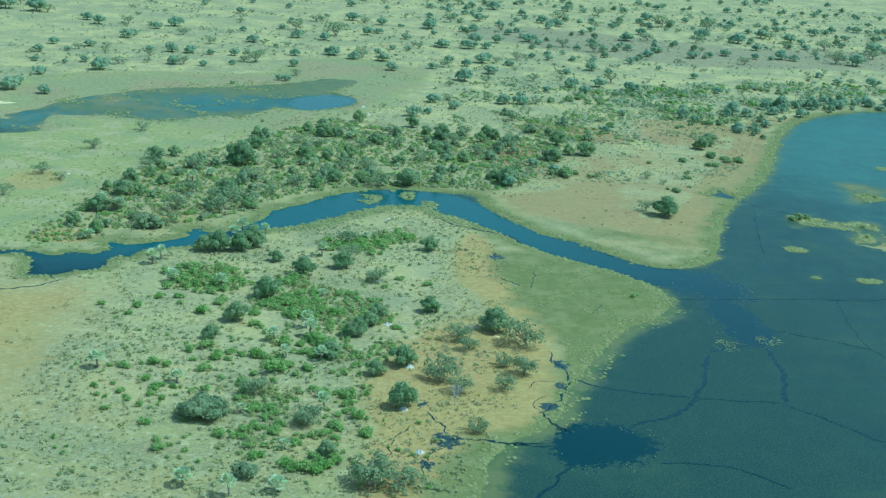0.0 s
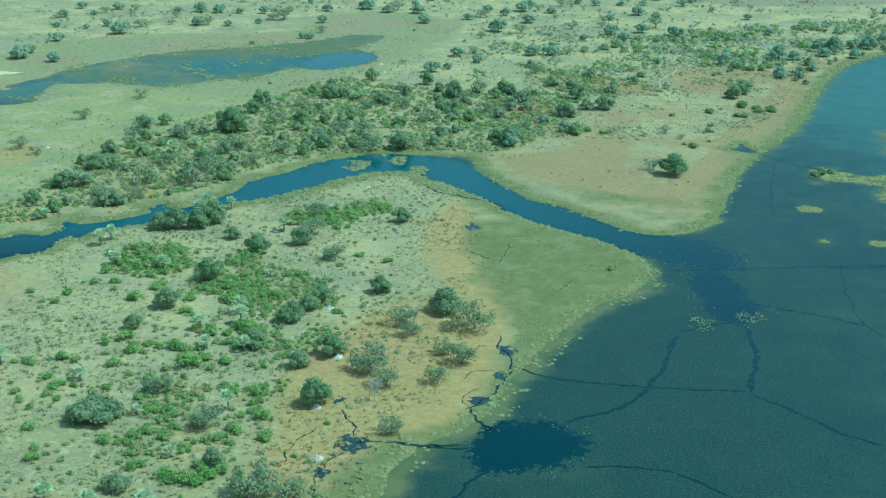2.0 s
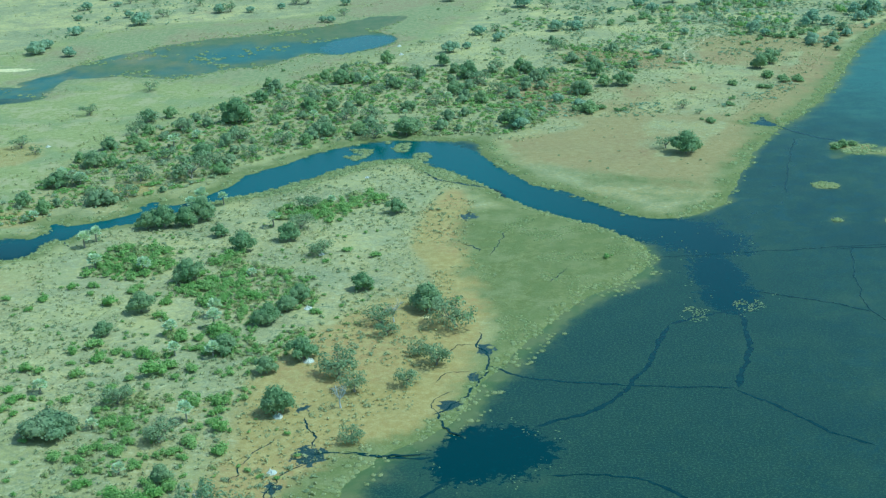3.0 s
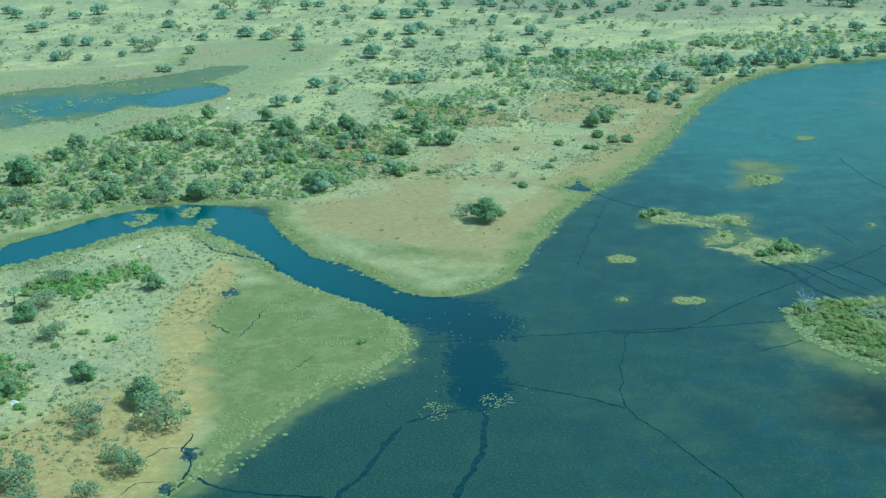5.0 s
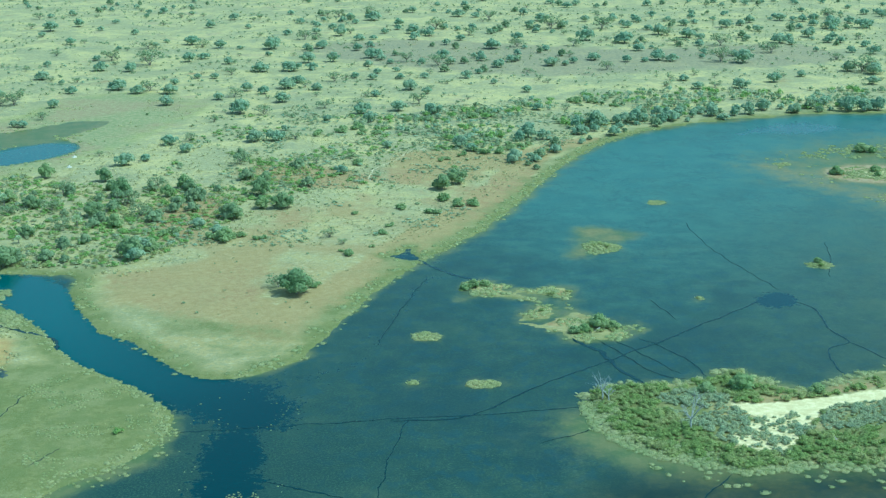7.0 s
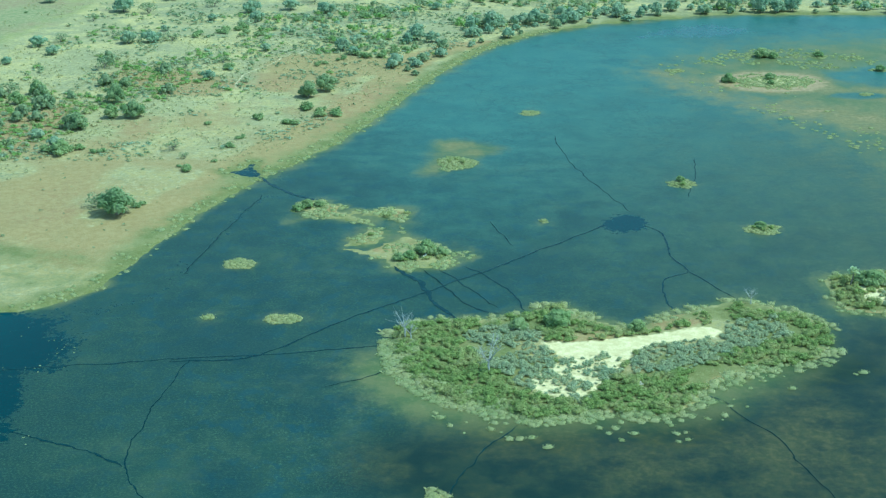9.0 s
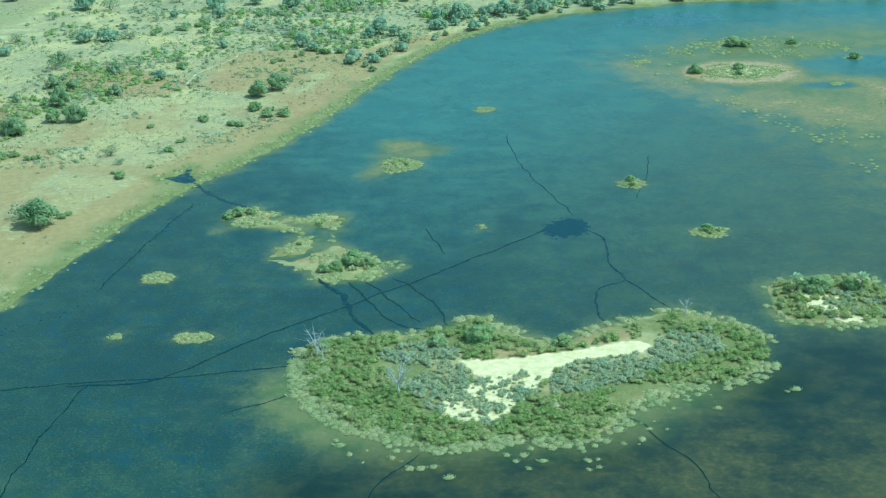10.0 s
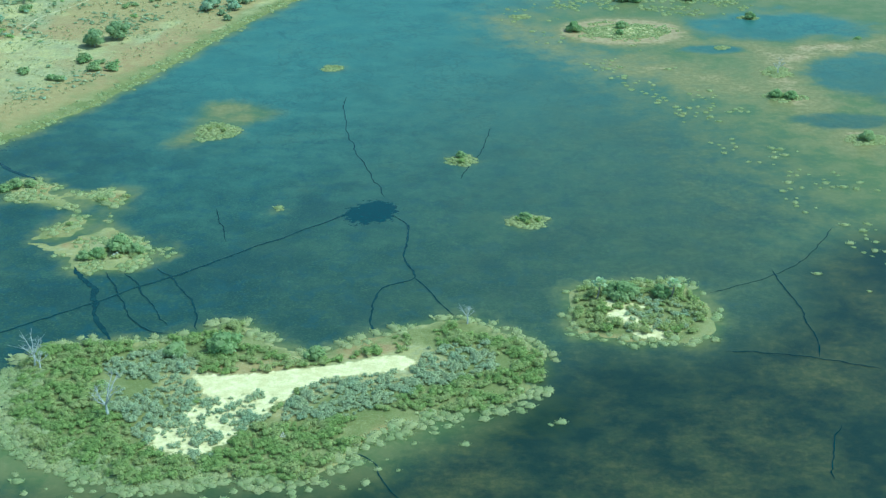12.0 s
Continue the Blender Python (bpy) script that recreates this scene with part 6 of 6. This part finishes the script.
# ---- termite mounds ----
for i, (x, y, w) in enumerate([(1.7, 356.4, 2.5), (6.3, 329, 2.3), (2.8, 388.5, 2.7), (-4.5, 424.8, 2.5), (-9.3, 470.4, 2), (-149, 601.3, 2), (-24.8, 774.3, 2.5), (209.4, 547.5, 2.2),
                               (-7.7, 553.8, 1.9), (-28.8, 796.1, 2.3), (212.9, 497.4, 1.1), (239.6, 482.6, 1.4), (263.8, 466.2, 1.6), (344.5, 527, 1.5)]):
    mound = termite_mound(i, "pale whitish termite mound on the bare ground")
    mound.matrix_basis = Matrix.LocRotScale((x, y, ground_at(x, y)), Euler((0, 0, i)), (w / 2.0, w / 2.0, w / 2.3))


# ---- reeds, tussocks and pads ----
def stuff(name, places, build, material, label, category):
    """Many small plants joined into one object."""
    parts, faces, start = [], [], 0
    for i, (x, y, s) in enumerate(places):
        co, f = build(i)
        co = co * s + np.array((x, y, max(ground_at(x, y), -0.05)))
        parts.append(co)
        faces.append(f + start)
        start += len(co)
    if not parts:
        return None
    me = bpy.data.meshes.new(name)
    co, faces = np.concatenate(parts), np.concatenate(faces)
    n = faces.shape[1]
    me.vertices.add(len(co))
    me.vertices.foreach_set("co", co.ravel())
    me.loops.add(faces.size)
    me.loops.foreach_set("vertex_index", faces.ravel().astype(np.int32))
    me.polygons.add(len(faces))
    me.polygons.foreach_set("loop_start", np.arange(0, faces.size, n, dtype=np.int32))
    me.update(calc_edges=True)
    me.materials.append(material)
    return tagged(new(name, me), label, category, kind="stuff")


def reed_clumps(seed, blades=26):
    """Lumpy cushions about two metres wide with short blades standing over them."""
    rs = np.random.RandomState(seed)
    made = []
    for v in range(14):
        co, quads = [], []
        a = 2 * math.pi * (np.arange(10) + 0.5 * rs.rand(10)) / 10
        wide = 0.62 + 0.5 * rs.rand(10)
        tall = 0.18 + 0.14 * rs.rand()
        for r, z in ((0.36, 1.0), (0.74, 0.72), (1.0, -0.3)):
            bumps = 0.85 + 0.3 * rs.rand(10)
            co += [(r * w * math.cos(q), r * w * math.sin(q), z * tall * k) for q, w, k in zip(a, wide, bumps)]
        quads += [(i + o, 10 + i + o, 10 + (i + 1) % 10 + o, (i + 1) % 10 + o) for o in (0, 10) for i in range(10)]
        quads += [(0, 1, 2, 3), (0, 3, 4, 9), (4, 5, 8, 9), (5, 6, 7, 8)]
        for q in range(blades):
            t, r = 6.28 * rs.rand(), 0.95 * math.sqrt(rs.rand())
            p = np.array((r * math.cos(t), r * math.sin(t), tall * (0.9 - 0.75 * r)))
            tip = p + (0.10 * rs.randn() + 0.18 * p[0], 0.10 * rs.randn() + 0.18 * p[1], 0.12 + 0.16 * rs.rand())
            u = 6.28 * rs.rand()
            side = np.array((math.cos(u), math.sin(u), 0)) * (0.07 + 0.07 * rs.rand())
            n = len(co)
            co += [p - side, p + side, tip + side * 0.5, tip - side * 0.5]
            quads.append((n, n + 1, n + 2, n + 3))
        co = np.array(co, float)
        long = 0.8 + 0.5 * rs.rand()
        co[:, :2] *= (long, 1 / long)
        u = 6.28 * rs.rand()
        co[:, :2] = co[:, :2] @ np.array([[math.cos(u), math.sin(u)], [-math.sin(u), math.cos(u)]])
        made.append((co, np.array(quads)))
    return lambda i: made[(i * 5) % 14]


reeds = reed_clumps(5)


def reed_bed(box, keep, count, gap, lo, hi, seed, label, material=REED):
    places = sprinkle(count, box, gap, keep, seed)
    rs = np.random.RandomState(seed)
    return stuff("reed_bed", [(x, y, lo + (hi - lo) * rs.rand()) for x, y in places], reeds, material, label, "reeds")


def band(inner_edge, outer_edge, cut, extra):
    def keep(x, y):
        d = land_by(x, y)
        return (d < inner_edge) & (d > -outer_edge) & (lattice(x, y, 5, 17) > cut) & extra(x, y)
    return keep


peninsula_side = lambda x, y: (inside_by(x, y, PENINSULA, 2) > -7) & (inside_by(x, y, FARLAND, 1) < -1)
reed_bed((-140, 298, 100, 580), band(4.0, 0.4, 0.22, peninsula_side), 1600, 1.1, 0.5, 1.25, 201, "pale yellow-green reeds fringing the peninsula")
reed_bed((-60, 530, 25, 600), lambda x, y: peninsula_side(x, y) & (land_by(x, y) < 7) & (land_by(x, y) > -0.6) & (lattice(x, y, 7, 19) > 0.3), 420, 1.4, 1.0, 1.8, 207, "mats of pale green reeds along the river bend")
reed_bed((-35, 575, 12, 604), lambda x, y: (land_by(x, y) < -2) & (lattice(x, y, 8, 13) > 0.64), 90, 1.5, 1.0, 1.9, 208, "floating mats of pale reeds in the river")
reed_bed((30, 380, 95, 515), lambda x, y: (inside_by(x, y, TIP_GRASS, 2) > 1) & (lattice(x, y, 9, 37) + 0.4 * lattice(x, y, 3, 38) > 0.88), 520, 0.8, 0.22, 0.7, 209, "tufts of pale marsh grass on the green tip")
reed_bed((-150, 470, 260, 870), band(6.5, 0.8, 0.2, lambda x, y: (inside_by(x, y, FARLAND, 1) > -6) & (inside_by(x, y, NOTCH, 2) < -0.5)), 1150, 1.5, 0.5, 1.4, 202, "yellow-green reeds fringing the far bank")
reed_bed((60, 480, 260, 870), band(5.5, 2.2, 0.35, lambda x, y: (inside_by(x, y, FARLAND, 1) > -6) & (inside_by(x, y, NOTCH, 2) < -0.5)), 300, 2.2, 0.5, 1.5, 240, "pale straw clumps of reeds fringing the far bank", STRAW)
reed_bed((195, 440, 325, 525), band(1.6, 2.4, 0.40, lambda x, y: inside_by(x, y, BIG_ISLAND, 2) > -6), 300, 1.7, 0.9, 2.0, 203, "straw-green reeds fringing the sandy island", STRAW)
reed_bed((200, 442, 255, 490), lambda x, y: (np.abs(inside_by(x, y, BIG_ISLAND, 2) - 2.5) < 4.5) & (y < 0.9 * (255 - x) + 452), 460, 1.1, 0.9, 1.6, 204, "wide bed of straw-coloured reeds on the sandy island", STRAW)
reed_bed((255, 446, 318, 492), lambda x, y: (inside_by(x, y, BIG_ISLAND, 2) > -2) & (inside_by(x, y, BIG_ISLAND, 2) < 8) & (y < 0.55 * (x - 255) + 466) & (inside_by(x, y, BIG_ISLAND, 2) < 3.5) & (lattice(x, y, 5, 67) > 0.4), 110, 1.5, 0.8, 1.6, 239, "straw-green reeds along the sandy island shore", STRAW)
reed_bed((312, 500, 362, 546), band(1.4, 2.2, 0.42, lambda x, y: inside_by(x, y, EAST_ISLAND, 2) > -5), 90, 1.9, 0.9, 1.7, 205, "yellow-green reeds fringing the round island", STRAW)
reed_bed((158, 535, 228, 602), band(12, 1.2, 0.40, lambda x, y: (inside_by(x, y, REEF, 2) > -5) & (to_line(x, y, np.array([(181, 588), (187, 584), (192, 582), (197, 576), (198, 570), (198, 563), (194, 557), (187, 556)], float), False) > 3.0)), 420, 1.5, 0.7, 1.6, 206, "straw-coloured reed cushions on the broken reef", STRAW)
for k, (x, y, rx, ry) in enumerate(ISLETS):
    reed_bed((x - rx - 1, y - ry - 1, x + rx + 1, y + ry + 1), lambda a, b: np.hypot((a - x) / rx, (b - y) / ry) < 0.88 + 0.5 * (lattice(a, b, 3, 4) - 0.5), int(8 + (2.0 if rx < 8.5 else 0.5) * rx * ry), 1.0, 0.7, 1.3, 210 + k,
             "small islet of pale yellow-green reeds")
reed_bed((215, 425, 335, 475), lambda x, y: (land_by(x, y) < -1.5) & (inside_by(x, y, BIG_ISLAND, 2) > -12) & (lattice(x, y, 6, 23) > 0.58), 75, 2.2, 0.4, 1.4, 230, "scattered tufts of pale reeds off the sandy island", STRAW)
reed_bed((290, 540, 480, 810), lambda x, y: (np.abs(inside_by(x, y, SHALLOWS, 2) - 22) < 14) & (lattice(x, y, 9, 29) > 0.58), 330, 2.2, 0.5, 1.3, 231, "scattered pale pads of reeds in the shallow water", STRAW)
reed_bed((320, 770, 410, 830), lambda x, y: (np.abs(np.hypot((x - 362) / 1.9, y - 800) - 12) < 9) & (lattice(x, y, 8, 39) > 0.55), 150, 1.9, 0.7, 1.6, 238, "pale reed mats in the far shallows")
reed_bed((-215, 690, 0, 850), lambda x, y: (inside_by(x, y, POND, 2) > -9) & (inside_by(x, y, POND_TIP, 2) < -4) & (lattice(x, y, 16, 33) > 0.5) & (lattice(x, y, 5, 34) > 0.45), 260, 2.0, 0.5, 1.9, 232, "olive reed mats in the shallow pond")
reed_bed((355, 535, 402, 590), lambda x, y: np.minimum.reduce([np.hypot(x - 365, y - 547), np.hypot(x - 380, y - 543), np.hypot(x - 391, y - 535), np.hypot(x - 397, y - 582)]) < 1.6, 24, 0.8, 0.7, 1.1, 233, "lone tufts of pale reeds in the water")
reed_bed((34, 318, 76, 362), lambda x, y: (np.abs(inside_by(x, y, POOL_2, 2) + 1) < 3.5) & (lattice(x, y, 3, 8) > 0.55), 110, 0.8, 0.12, 0.3, 236, "flecks of floating grass around the round pool")
reed_bed((28, 325, 100, 480), lambda x, y: (land_by(x, y) < 0) & (land_by(x, y) > -7) & (lattice(x, y, 6, 57) > 0.6) & (inside_by(x, y, POOL_2, 2) < -2), 170, 1.3, 0.4, 1.1, 237, "pale tufts of reeds standing in the olive shallows")
reed_bed((96, 412, 128, 436), lambda x, y: (np.minimum(np.hypot(x - 104, (y - 423) * 0.8), np.hypot(x - 119, y - 430)) < 4.5) & (lattice(x, y, 3, 7) > 0.25), 200, 0.5, 0.18, 0.42, 234, "pale bleached water grass beside the dark pool")
reed_bed((85, 420, 150, 500), lambda x, y: (np.abs(np.maximum(inside_by(x, y, POOL_1, 2), 9 - np.hypot(x - 112, (y - 482) * 0.8)) + 3) < 5) & (lattice(x, y, 4, 9) > 0.62), 130, 1.1, 0.15, 0.35, 235, "flecks of floating grass around the dark pool")

tuft_sets = []
for v in range(12):
    rs = np.random.RandomState(300 + v)
    tuft_sets.append(leaf_cloud(rs, [(0, 0, 0.18, 0.55, 0.5, 0.32), (0.4, 0.2, 0.12, 0.35, 0.35, 0.22)], 8, 0.34, 0.0, cores=0))
tuft = lambda i: tuft_sets[(i * 5) % 12]


def scrub_field(box, keep, count, gap, lo, hi, seed, material, label):
    rs = np.random.RandomState(seed)
    return stuff("low_scrub", [(x, y, lo + (hi - lo) * rs.rand() ** 2) for x, y in sprinkle(count, box, gap, keep, seed)], tuft, material, label, "scrub")


scrub_field((-140, 296, 40, 570), lambda x, y: on(PENINSULA, 5)(x, y) & (lattice(x, y, 14, 41) > 0.3) & (x < 36) & ((inside_by(x, y, WEST_OCHRE, 2) < 0) | (lattice(x, y, 4, 43) > 0.75)), 7000, 0.6, 0.5, 1.35, 301, TUSSOCK, "low grey-green scrub and tussocks on dry ground")
scrub_field((-145, 490, 200, 860), lambda x, y: (inside_by(x, y, BELT, 1) > -15) & (inside_by(x, y, FARLAND, 1) > 6), 2600, 1.2, 0.7, 1.8, 302, TUSSOCK, "low scrub under the riverside woodland")
scrub_field((-420, 700, 620, 1500), savanna, 4200, 2.4, 0.9, 2.8, 303, ACACIA, "low dark scrub dotted over the far savanna")
scrub_field((40, 540, 210, 850), on(SPIT, 3), 140, 4.0, 0.5, 1.4, 304, ACACIA, "sparse low scrub on the ochre spit")
scrub_field((-420, 640, 620, 1600), lambda x, y: (inside_by(x, y, FARLAND, 1) > 14) & (inside_by(x, y, MEADOW, 1) < -3) & (lattice(x, y, 26, 61) > 0.35), 4200, 2.0, 0.6, 1.9, 305, TUSSOCK, "pale grey-green tussocks over the far savanna")
scrub_field((60, 560, 215, 850), lambda x, y: (inside_by(x, y, FARLAND, 1) > 14) & (lattice(x, y, 15, 63) > 0.45) & ((inside_by(x, y, SPIT, 1) < 2) | (y > 640)), 3000, 1.0, 0.4, 1.2, 306, TUSSOCK, "tufts of dry grass on the sandy spit")
scrub_field((-300, 480, 10, 960), lambda x, y: (inside_by(x, y, MEADOW, 1) > 3) & (inside_by(x, y, POND, 1) < -3) & (lattice(x, y, 22, 65) + 0.5 * lattice(x, y, 6, 66) > 0.85), 1900, 1.4, 0.5, 1.5, 307, TUSSOCK, "tussocks and rushes over the wet meadow")
